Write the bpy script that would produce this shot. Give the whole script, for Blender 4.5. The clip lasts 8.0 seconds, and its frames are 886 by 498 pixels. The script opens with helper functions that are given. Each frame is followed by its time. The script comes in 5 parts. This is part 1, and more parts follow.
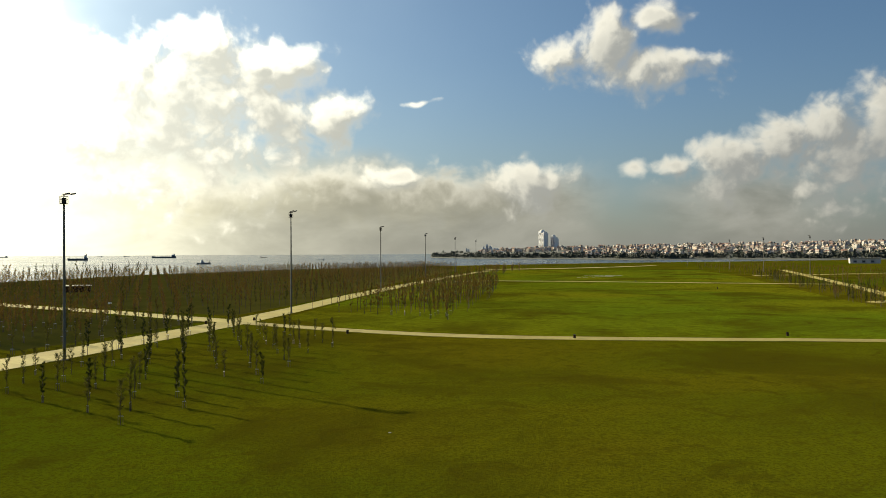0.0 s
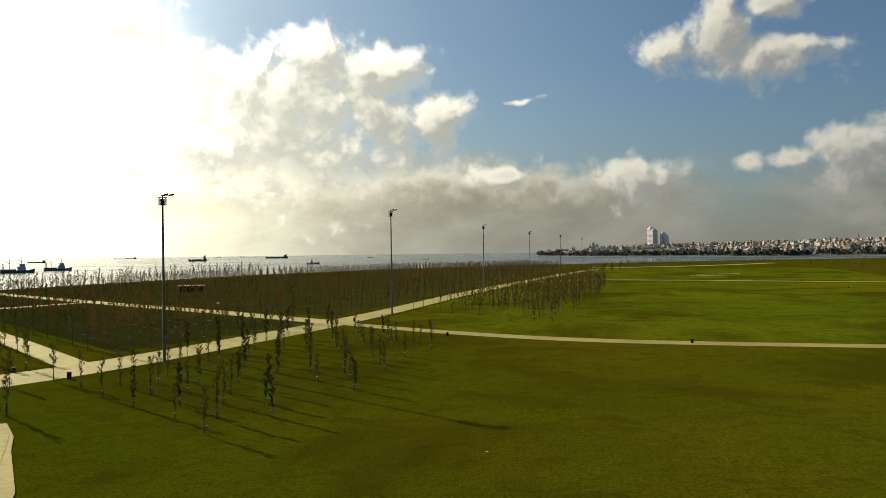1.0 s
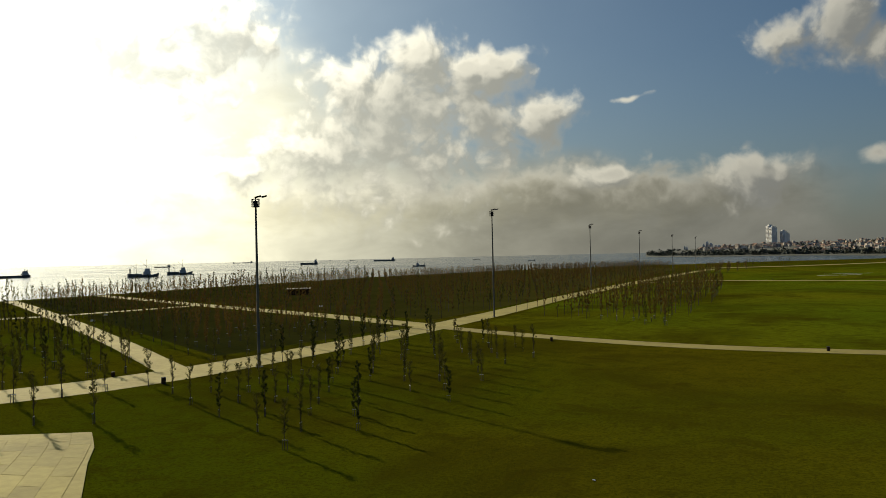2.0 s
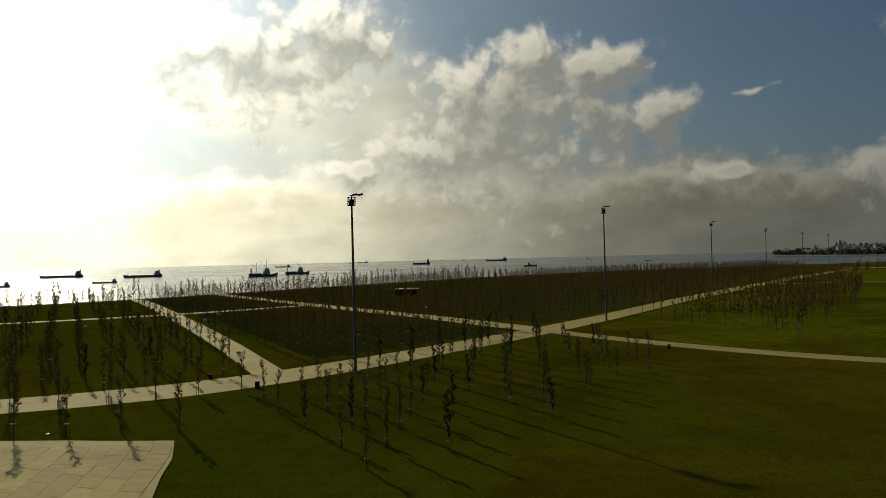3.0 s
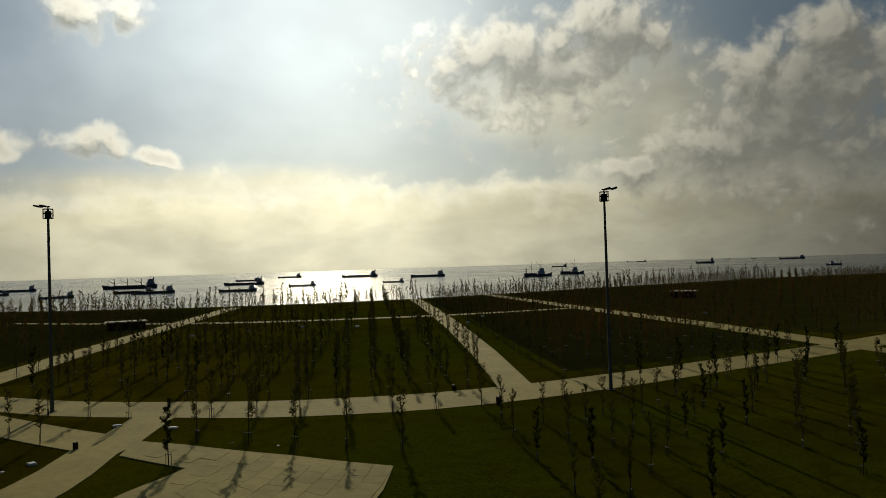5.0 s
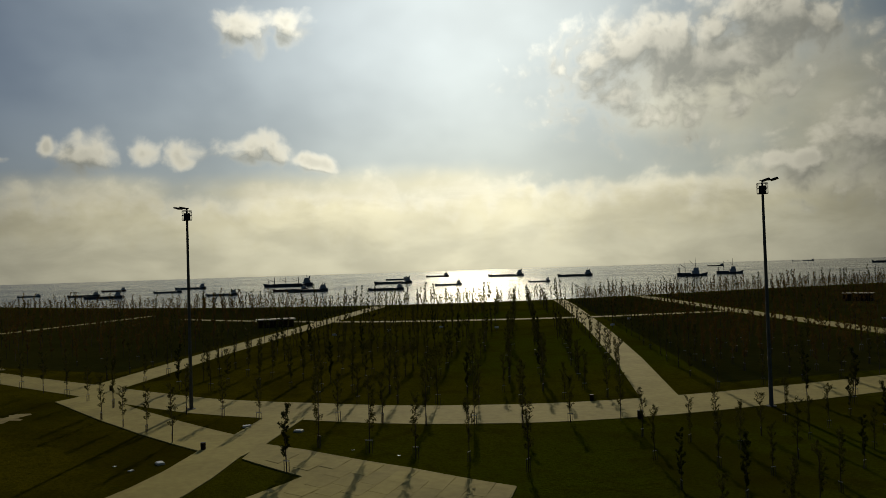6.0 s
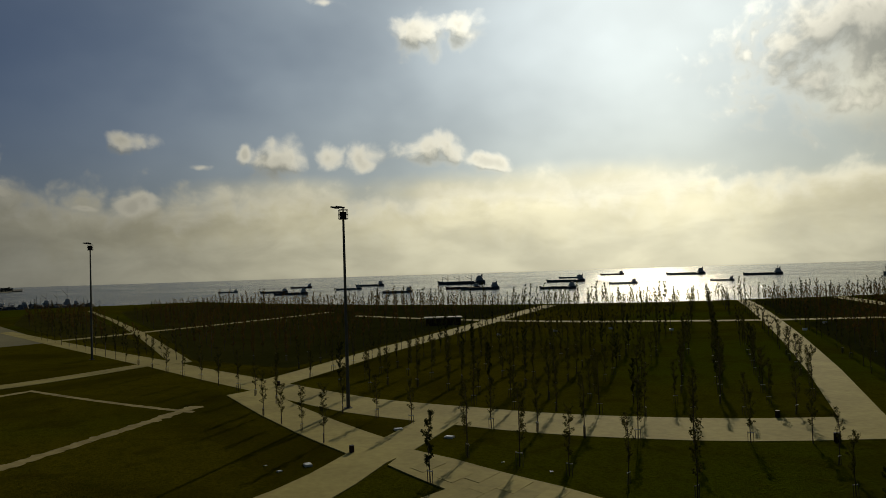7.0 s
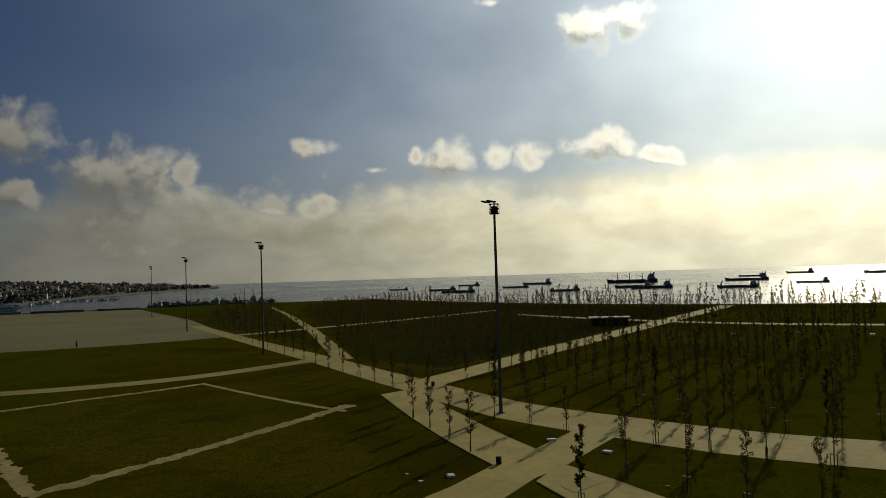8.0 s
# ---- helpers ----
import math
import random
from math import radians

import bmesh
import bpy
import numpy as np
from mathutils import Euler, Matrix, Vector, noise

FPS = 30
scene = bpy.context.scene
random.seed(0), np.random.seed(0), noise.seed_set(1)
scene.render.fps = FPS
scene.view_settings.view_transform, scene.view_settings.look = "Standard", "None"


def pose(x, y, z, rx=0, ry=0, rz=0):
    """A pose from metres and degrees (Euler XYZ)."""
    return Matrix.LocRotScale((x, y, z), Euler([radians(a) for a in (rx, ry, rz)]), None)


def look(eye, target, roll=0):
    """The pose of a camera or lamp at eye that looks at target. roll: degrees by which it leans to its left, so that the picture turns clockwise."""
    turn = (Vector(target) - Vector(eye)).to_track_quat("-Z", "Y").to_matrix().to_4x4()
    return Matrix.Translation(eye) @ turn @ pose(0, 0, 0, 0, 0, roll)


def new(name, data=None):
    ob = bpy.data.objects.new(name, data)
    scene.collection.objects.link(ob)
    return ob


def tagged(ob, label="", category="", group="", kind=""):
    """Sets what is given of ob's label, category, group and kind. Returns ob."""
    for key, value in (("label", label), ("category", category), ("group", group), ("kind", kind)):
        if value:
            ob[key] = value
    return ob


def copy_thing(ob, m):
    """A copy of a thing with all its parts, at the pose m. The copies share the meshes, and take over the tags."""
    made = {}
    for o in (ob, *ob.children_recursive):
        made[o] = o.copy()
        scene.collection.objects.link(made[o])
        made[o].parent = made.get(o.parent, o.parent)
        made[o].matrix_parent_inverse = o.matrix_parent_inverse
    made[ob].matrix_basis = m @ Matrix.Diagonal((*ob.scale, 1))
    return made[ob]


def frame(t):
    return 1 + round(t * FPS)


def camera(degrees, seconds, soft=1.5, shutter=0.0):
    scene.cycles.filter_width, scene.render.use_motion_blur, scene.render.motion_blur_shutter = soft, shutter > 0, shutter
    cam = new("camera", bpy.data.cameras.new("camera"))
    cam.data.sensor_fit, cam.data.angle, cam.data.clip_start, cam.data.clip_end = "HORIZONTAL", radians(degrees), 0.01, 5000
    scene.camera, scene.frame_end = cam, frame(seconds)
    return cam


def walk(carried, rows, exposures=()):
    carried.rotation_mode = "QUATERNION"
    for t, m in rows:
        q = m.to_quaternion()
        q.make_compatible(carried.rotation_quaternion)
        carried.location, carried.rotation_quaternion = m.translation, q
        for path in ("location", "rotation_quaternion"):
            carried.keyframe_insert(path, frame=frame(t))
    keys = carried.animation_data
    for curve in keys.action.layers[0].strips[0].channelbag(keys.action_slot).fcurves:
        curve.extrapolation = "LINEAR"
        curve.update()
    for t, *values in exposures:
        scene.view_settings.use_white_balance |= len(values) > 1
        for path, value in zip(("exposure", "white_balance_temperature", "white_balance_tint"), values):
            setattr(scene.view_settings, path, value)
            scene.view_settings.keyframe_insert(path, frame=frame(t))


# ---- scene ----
# ---- camera and its walk ----
cam = camera(60, 8.0, soft=0.7)
PATH = [
    (0.0, look((-0.00, 0.00, 14.49), (0.00, 100.00, 14.81), -0.30)),
    (0.5, look((0.07, 3.35, 14.54), (-6.47, 103.13, 14.78), -0.58)),
    (1.0, look((0.22, 6.37, 14.47), (-13.36, 105.44, 14.76), -0.75)),
    (1.5, look((0.29, 9.56, 14.35), (-20.29, 107.42, 14.93), -1.10)),
    (2.0, look((-0.08, 12.84, 14.27), (-27.14, 109.11, 15.05), -1.35)),
    (2.5, look((-0.44, 16.14, 14.25), (-34.09, 110.31, 15.16), -1.43)),
    (3.0, look((-0.92, 19.33, 14.29), (-41.69, 110.63, 15.40), -1.45)),
    (3.5, look((-1.46, 22.14, 14.41), (-50.08, 109.51, 15.82), -1.41)),
    (4.0, look((-2.26, 24.91, 14.52), (-58.15, 107.83, 16.02), -1.48)),
    (4.5, look((-3.08, 27.40, 14.59), (-66.36, 104.81, 16.35), -1.74)),
    (5.0, look((-3.89, 29.73, 14.65), (-74.03, 100.98, 16.68), -1.81)),
    (5.5, look((-5.06, 32.10, 14.71), (-81.49, 96.55, 17.00), -1.82)),
    (6.0, look((-6.37, 34.15, 14.74), (-88.77, 90.75, 17.27), -1.80)),
    (6.5, look((-7.69, 35.97, 14.77), (-95.62, 83.52, 17.52), -1.80)),
    (7.0, look((-9.37, 37.90, 14.82), (-102.32, 74.67, 17.76), -1.76)),
    (7.5, look((-11.36, 39.61, 14.80), (-107.92, 65.44, 18.04), -1.73)),
    (8.0, look((-13.76, 40.85, 14.75), (-112.46, 56.61, 18.10), -1.78)),
]
EXPOSURES = [(0.0, 1.27), (0.5, 1.16), (1.0, 0.98), (1.5, 0.73), (2.0, 0.4), (2.5, 0.0), (3.0, -0.35), (3.5, -0.6), (4.5, -0.98), (5.5, -1.20), (6.5, -1.26), (7.25, -1.08), (8.0, -0.85)]
walk(cam, PATH, EXPOSURES)

# ---- the park's plan: (u, v) in metres, bent to fit the camera's view ----
VIEW_FIT_TURN = (-0.0035, 0.0398, -0.0024, 0.6244, -0.1750, 0.0336, 0.0023, 0.0009, -0.0012)
VIEW_FIT_REACH = (0.6066, -0.0996, 0.2007, 0.2814, -0.5775, 0.3492, -0.1397, 0.1144, 0.0181)


def site(u, v, z=0.0):
    """World place of the park's plan point (u, v), bent to fit the view."""
    a, r = math.atan2(-2 - u, v - 14), math.hypot(u - -2, v - 14)
    a += 2 * math.pi if a < -1.7 else 0
    c, n = min(max(a, -1.2), 2.7), 30 / max(r, 33)
    terms = [c ** i * n ** j for i in range(4) for j in range(3) if i + j <= 3]
    turn = sum(k * t for k, t in zip(VIEW_FIT_TURN, terms)) + 0.6 * (a - c)
    reach = r * math.exp(sum(k * t for k, t in zip(VIEW_FIT_REACH, terms)))
    return Vector((0 - reach * math.sin(turn), 10 + reach * math.cos(turn), z))


# ---- world and sun ----
SUN_AZ, SUN_EL = 0.925, radians(21.0)      # turn from +y towards -x, height
SUN_WAY = Vector((-math.sin(SUN_AZ) * math.cos(SUN_EL), math.cos(SUN_AZ) * math.cos(SUN_EL), math.sin(SUN_EL)))
sun = new("sun", bpy.data.lights.new("sun", "SUN"))
sun.data.energy, sun.data.angle, sun.data.color = 3.7, radians(0.6), (1.0, 0.88, 0.62)
sun.matrix_world = look(SUN_WAY * 100, (0, 0, 0))


class Nodes:
    """Short hand for a node tree."""

    def __init__(self, tree):
        self.tree = tree
        tree.nodes.clear()

    def add(self, kind, **values):
        node = self.tree.nodes.new(kind)
        for key, value in values.items():
            if key == "op":
                node.operation = value
            elif key == "blend":
                node.blend_type = value
            elif key == "data":
                node.data_type = value
        return node

    def put(self, socket, value):
        if isinstance(value, bpy.types.NodeSocket):
            self.tree.links.new(value, socket)
        elif value is not None:
            socket.default_value = value

    def math(self, op, a, b=None, c=None, clamp=False):
        node = self.add("ShaderNodeMath", op=op)
        node.use_clamp = clamp
        for k, value in enumerate((a, b, c)):
            self.put(node.inputs[k], value)
        return node.outputs[0]

    def vec(self, op, a, b=None):
        node = self.add("ShaderNodeVectorMath", op=op)
        self.put(node.inputs[0], a)
        self.put(node.inputs[1], b)
        return node.outputs["Value"] if op in ("LENGTH", "DOT_PRODUCT", "DISTANCE") else node.outputs[0]

    def mix(self, factor, a, b, blend="MIX"):
        node = self.add("ShaderNodeMix", data="RGBA", blend=blend)
        self.put(node.inputs[0], factor)
        self.put(node.inputs[6], a)
        self.put(node.inputs[7], b)
        return node.outputs[2]

    def step(self, value, low, high, to_low=0.0, to_high=1.0, smooth=True):
        node = self.add("ShaderNodeMapRange")
        node.interpolation_type = "SMOOTHSTEP" if smooth else "LINEAR"
        for k, v in enumerate((value, low, high, to_low, to_high)):
            self.put(node.inputs[k], v)
        return node.outputs[0]

    def noise(self, vector, scale, detail=4.0, rough=0.55, distort=0.0):
        node = self.add("ShaderNodeTexNoise")
        self.put(node.inputs["Vector"], vector)
        node.inputs["Scale"].default_value = scale
        node.inputs["Detail"].default_value = detail
        node.inputs["Roughness"].default_value = rough
        node.inputs["Distortion"].default_value = distort
        return node

    def xyz(self, x, y, z=0.0):
        node = self.add("ShaderNodeCombineXYZ")
        for k, v in enumerate((x, y, z)):
            self.put(node.inputs[k], v)
        return node.outputs[0]


SKY_GAIN = 0.78
world = bpy.data.worlds.new("daylight")
scene.world = world
world.use_nodes = True
N = Nodes(world.node_tree)
ways = N.add("ShaderNodeTexCoord").outputs["Generated"]
split = N.add("ShaderNodeSeparateXYZ")
N.put(split.inputs[0], ways)
azimuth = N.math("ARCTAN2", N.math("MULTIPLY", split.outputs[0], -1.0), split.outputs[1])
height = N.math("ARCSINE", split.outputs[2])
dome = N.xyz(azimuth, height)

sky = N.add("ShaderNodeTexSky")
sky.sky_type, sky.sun_disc = "NISHITA", False
sky.sun_elevation, sky.sun_rotation = SUN_EL, -SUN_AZ
sky.air_density, sky.dust_density, sky.ozone_density = 1.0, 1.2, 1.5
westward = N.step(azimuth, 0.5, 1.7)
clear = N.mix(1.0, sky.outputs[0], N.mix(westward, (0.031, 0.042, 0.050, 1), (0.015, 0.029, 0.056, 1)), "MULTIPLY")

# clouds: puffs of (turn, height, half width, half height), in thousandths of a radian
CUMULUS = [
    (212, 184, 62, 40),
    (295, 244, 71, 39),
    (205, 232, 53, 36),
    (141, 185, 45, 28),
    (322, 192, 146, 63),
    (-148, 246, 42, 26),
    (-213, 263, 39, 50),
    (-275, 285, 34, 23),
    (-265, 232, 82, 16),
    (-298, 107, 34, 18),
    (-357, 115, 52, 25),
    (-414, 129, 43, 37),
    (-474, 135, 55, 46),
    (-526, 143, 44, 54),
    (-241, 104, 18, 13),
    (28, 193, 38, 6),
    (-115, 91, 55, 20),
    (69, 94, 44, 16),
    (666, 264, 168, 47),
    (548, 288, 88, 44),
    (301, 254, 67, 30),
    (238, 238, 55, 32),
    (191, 240, 33, 25),
    (146, 183, 40, 26),
    (345, 205, 136, 58),
    (427, 137, 117, 31),
    (523, 118, 52, 18),
    (61, 96, 36, 12),
    (1187, 159, 25, 22),
    (1218, 301, 42, 25),
    (1158, 309, 25, 22),
    (1566, 170, 26, 12),
    (1407, 151, 41, 22),
    (1446, 159, 11, 14),
    (1340, 157, 22, 16),
    (1292, 152, 21, 20),
    (1213, 159, 38, 22),
    (1134, 140, 29, 12),
    (1498, 139, 16, 6),
    (1564, 93, 19, 13),
    (1921, 179, 42, 32),
    (1808, 132, 75, 39),
    (1730, 133, 20, 28),
    (1587, 169, 27, 12),
    (1580, 90, 20, 15),
    (1625, 89, 27, 6),
    (1339, 337, 37, 9),
    (1919, 106, 34, 19),
]
BANDS = [
    (32, 74, 191, 26),
    (-115, 62, 80, 29),
    (-383, 67, 108, 27),
    (134, 92, 87, 36),
    (478, 174, 93, 92),
    (342, 82, 144, 42),
    (175, 82, 171, 35),
    (348, 98, 144, 36),
    (609, 227, 131, 44),
    (32, 74, 82, 26),
    (1396, 103, 126, 20),
    (1193, 101, 138, 25),
    (987, 106, 132, 26),
    (677, 89, 125, 20),
    (1481, 65, 137, 24),
    (1818, 71, 143, 34),
    (1079, 99, 145, 28),
    (1532, 74, 116, 26),
]


def puffs(rows, at):
    """How deep a line of sight lies within heaps that are crisp above and trail away below."""
    best = None
    for a, h, w, t in rows:
        off = N.vec("MULTIPLY", N.vec("SUBTRACT", at, (a / 1000, h / 1000, 0)), (1000 / w, 1000 / t, 0))
        off = N.vec("MAXIMUM", off, N.vec("MULTIPLY", off, (1.0, 0.42 if w > 44 else 0.85, 1.0)))
        one = N.math("SUBTRACT", 1.0 if t > 9 else 0.55, N.vec("LENGTH", off))
        best = one if best is None else N.math("SMOOTH_MAX", best, one, 0.25)
    return best


def cloud_heads(at, scale, detail):
    heads = N.add("ShaderNodeTexVoronoi")
    heads.voronoi_dimensions, heads.feature = "2D", "SMOOTH_F1"
    N.put(heads.inputs["Vector"], at)
    heads.inputs["Scale"].default_value = scale
    heads.inputs["Detail"].default_value = detail
    heads.inputs["Roughness"].default_value = 0.5
    heads.inputs["Lacunarity"].default_value = 2.1
    heads.inputs["Smoothness"].default_value = 0.6
    return N.math("SUBTRACT", 0.5, heads.outputs["Distance"])


def cloud_depth(at, rows):
    """How deep a line of sight runs in the heaped clouds, and the raggedness of their edges."""
    drift = N.noise(at, 12.0, 3.0, 0.5)
    bent = N.vec("ADD", at, N.vec("MULTIPLY", N.vec("SUBTRACT", drift.outputs["Color"], (0.5, 0.5, 0.5)), (0.045, 0.035, 0.0)))
    fluff = N.noise(bent, 24.0, 8.0, 0.60).outputs[0]
    ragged = N.math("MULTIPLY_ADD", cloud_heads(bent, 30.0, 2.0), 0.55, N.math("MULTIPLY_ADD", fluff, 1.45, -0.56))
    return N.math("ADD", puffs(rows, bent), ragged), ragged, bent


BIG = [one for one in CUMULUS if one[2] > 24]
# a short step across the sky towards the sun
to_sun = N.vec("SUBTRACT", (SUN_AZ, SUN_EL + 0.8, 0), dome)
step_lit = N.add("ShaderNodeVectorMath", op="SCALE")
N.put(step_lit.inputs[0], N.vec("NORMALIZE", to_sun))
step_lit.inputs["Scale"].default_value = 0.020
heap_depth, ragged, bent = cloud_depth(dome, CUMULUS)
heap_above, _, _ = cloud_depth(N.vec("ADD", dome, step_lit.outputs[0]), BIG)
overhead = puffs(BIG, N.vec("ADD", bent, (0.0, 0.030, 0.0)))
heap_mask = N.step(heap_depth, -0.16, 0.76)
swell = N.noise(N.vec("MULTIPLY", dome, (1.0, 1.5, 1.0)), 6.0, 3.0, 0.5).outputs[0]
soft = N.noise(N.vec("MULTIPLY", dome, (1.0, 2.2, 1.0)), 10.0, 5.0, 0.55, 0.3).outputs[0]
band_depth = N.math("ADD", puffs(BANDS, dome), N.math("MULTIPLY_ADD", ragged, 0.22, N.math("MULTIPLY_ADD", swell, 1.2, -0.6)))
band_mask = N.step(band_depth, -0.45, 0.85)
# the low bank over the sea
bank_top = N.math("MULTIPLY_ADD", swell, 0.09, 0.066)
bank_depth = N.math("ADD", N.math("DIVIDE", N.math("SUBTRACT", bank_top, height), 0.034), N.math("MULTIPLY", ragged, 1.2))
bank_mask = N.math("MULTIPLY", N.step(bank_depth, -0.2, 0.9), N.math("MULTIPLY", N.step(azimuth, -0.24, -0.06), N.step(azimuth, 2.1, 1.6)))

# nearness to the sun: thin cloud and haze lit from behind
toward = N.vec("DOT_PRODUCT", N.vec("NORMALIZE", ways), tuple(SUN_WAY))
spread = N.math("ARCCOSINE", N.math("MINIMUM", toward, 1.0))


def lobe(width):
    return N.math("POWER", 2.718, N.math("MULTIPLY", N.math("POWER", N.math("DIVIDE", spread, width), 2.0), -1.0))


def grey(value):
    return N.xyz(value, value, value)


core, near_clear, wide = lobe(0.25), lobe(0.48), lobe(0.74)
near = N.math("MULTIPLY", N.math("MULTIPLY", near_clear, N.step(azimuth, 0.25, 1.0, 0.30, 1.22)), N.step(swell, 0.25, 0.75, 0.78, 1.22))
haze_share = N.math("POWER", 2.718, N.math("MULTIPLY", N.math("MAXIMUM", height, 0.0), -11.0))
haze = N.mix(wide, N.mix(westward, (0.160, 0.160, 0.142, 1), (0.152, 0.152, 0.140, 1)), (0.58, 0.555, 0.40, 1))
haze = N.mix(1.0, haze, grey(N.step(azimuth, 0.15, 0.55, 0.80, 1.68)), "MULTIPLY")
haze = N.mix(1.0, haze, N.mix(1.0, (1.75, 1.62, 1.08, 1), grey(near), "MULTIPLY"), "ADD")
air = N.mix(1.0, clear, N.mix(1.0, (1.20, 1.34, 1.32, 1), grey(near), "MULTIPLY"), "ADD")
air = N.mix(N.math("MULTIPLY", wide, 0.45), air, N.mix(westward, (0.24, 0.30, 0.32, 1), (0.22, 0.30, 0.36, 1)))
air = N.mix(N.math("MULTIPLY", haze_share, 0.90), air, haze)

# clouds: bright where they face the sun or are thin, grey where they are deep
facing = N.step(N.math("SUBTRACT", heap_depth, heap_above), -0.30, 0.60)
thick = N.step(heap_depth, 0.15, 1.15)
lit = N.math("MULTIPLY", facing, N.math("MULTIPLY_ADD", thick, -0.45, 1.0))
lit = N.math("MULTIPLY", lit, N.step(overhead, 0.0, 0.90, 1.0, 0.50))
lit = N.math("MAXIMUM", lit, N.math("MULTIPLY", N.step(heap_depth, 0.0, 0.7, 1.0, 0.0), N.math("MULTIPLY_ADD", near_clear, 0.50, 0.12)))
heap_lit = N.mix(wide, (0.46, 0.44, 0.37, 1), (1.85, 1.74, 1.36, 1))
heap_lit = N.mix(1.0, heap_lit, N.mix(1.0, (1.75, 1.68, 1.42, 1), grey(near), "MULTIPLY"), "ADD")
heap_dark = N.mix(wide, (0.165, 0.170, 0.162, 1), (0.60, 0.585, 0.475, 1))
heap_dark = N.mix(1.0, heap_dark, N.mix(1.0, (0.36, 0.40, 0.37, 1), grey(near), "MULTIPLY"), "ADD")
heap_tone = N.mix(lit, heap_dark, heap_lit)
heap_tone = N.mix(N.math("MULTIPLY", haze_share, 0.55), heap_tone, haze)
bank_under = N.mix(1.0, haze, (0.96, 0.94, 0.88, 1), "MULTIPLY")
bank_tone = N.mix(N.step(bank_depth, 0.0, 1.6), N.mix(0.5, haze, heap_lit), bank_under)
bank_tone = N.mix(N.step(bank_depth, 1.1, 2.6), bank_tone, haze)
bank_tone = N.mix(1.0, bank_tone, grey(N.step(soft, 0.3, 0.7, 0.86, 1.14)), "MULTIPLY")
band_tone = N.mix(N.step(soft, 0.3, 0.7), N.mix(1.0, haze, (0.95, 0.93, 0.88, 1), "MULTIPLY"), N.mix(0.22, haze, heap_lit))
air = N.mix(N.math("MULTIPLY", band_mask, 0.80), air, band_tone)
air = N.mix(N.math("MULTIPLY", bank_mask, 0.90), air, bank_tone)
air = N.mix(N.math("MULTIPLY", heap_mask, 0.97), air, heap_tone)
veil = N.step(heap_mask, 0.0, 1.0, 1.0, 0.5)
air = N.mix(1.0, air, N.mix(1.0, (1.15, 1.15, 1.06, 1), grey(N.math("MULTIPLY", core, veil)), "MULTIPLY"), "ADD")
below = N.step(height, -0.02, 0.0)
air = N.mix(below, (0.10, 0.11, 0.11, 1), air)
back = N.add("ShaderNodeBackground")
N.put(back.inputs[0], air)
back.inputs[1].default_value = SKY_GAIN
N.put(N.add("ShaderNodeOutputWorld").inputs[0], back.outputs[0])
world.cycles.sampling_method = "MANUAL"
world.cycles.sample_map_resolution = 512

# ---- materials ----
def material(name, low, high, scale, rough=0.9, bump=0.0, bump_scale=None, metal=0.0, per=0.0, big=None, spec=0.5, through_light=0.0, diffuse_rough=0.0):
    """A surface that wavers between two colours at two scales, with fine relief; per: how much the pieces differ."""
    m = bpy.data.materials.new(name)
    m.use_nodes = True
    n = Nodes(m.node_tree)
    at = n.add("ShaderNodeNewGeometry").outputs["Position"]
    fine = n.noise(at, scale, 5.0, 0.6)
    coarse = n.noise(at, big if big else scale / 9, 3.0, 0.55, 0.4)
    share = n.math("ADD", n.math("MULTIPLY", n.step(fine.outputs[0], 0.25, 0.75), 0.5), n.math("MULTIPLY", n.step(coarse.outputs[0], 0.3, 0.7), 0.5))
    tone = n.mix(share, (*low, 1), (*high, 1))
    if per:
        info = n.add("ShaderNodeObjectInfo").outputs["Random"]
        isle = n.add("ShaderNodeNewGeometry").outputs["Random Per Island"]
        shade = n.step(n.math("FRACT", n.math("ADD", info, isle)), 0, 1, 1 - per, 1 + per, False)
        tone = n.mix(1.0, tone, n.xyz(shade, shade, shade), "MULTIPLY")
    body = n.add("ShaderNodeBsdfPrincipled")
    n.put(body.inputs["Base Color"], tone)
    body.inputs["Roughness"].default_value = rough
    body.inputs["Metallic"].default_value = metal
    body.inputs["Specular IOR Level"].default_value = spec
    body.inputs["Diffuse Roughness"].default_value = diffuse_rough
    if bump:
        node = n.add("ShaderNodeBump")
        node.inputs["Strength"].default_value = 1.0
        node.inputs["Distance"].default_value = bump
        n.put(node.inputs["Height"], n.noise(at, bump_scale or scale, 4.0, 0.6).outputs[0])
        n.put(body.inputs["Normal"], node.outputs[0])
    out = body.outputs[0]
    if through_light:
        leaf = n.add("ShaderNodeBsdfTranslucent")
        n.put(leaf.inputs[0], n.mix(1.0, tone, (1.5, 1.4, 0.9, 1), "MULTIPLY"))
        both = n.add("ShaderNodeMixShader")
        both.inputs[0].default_value = through_light
        n.put(both.inputs[1], out)
        n.put(both.inputs[2], leaf.outputs[0])
        out = both.outputs[0]
    n.put(n.add("ShaderNodeOutputMaterial").inputs[0], out)
    return m


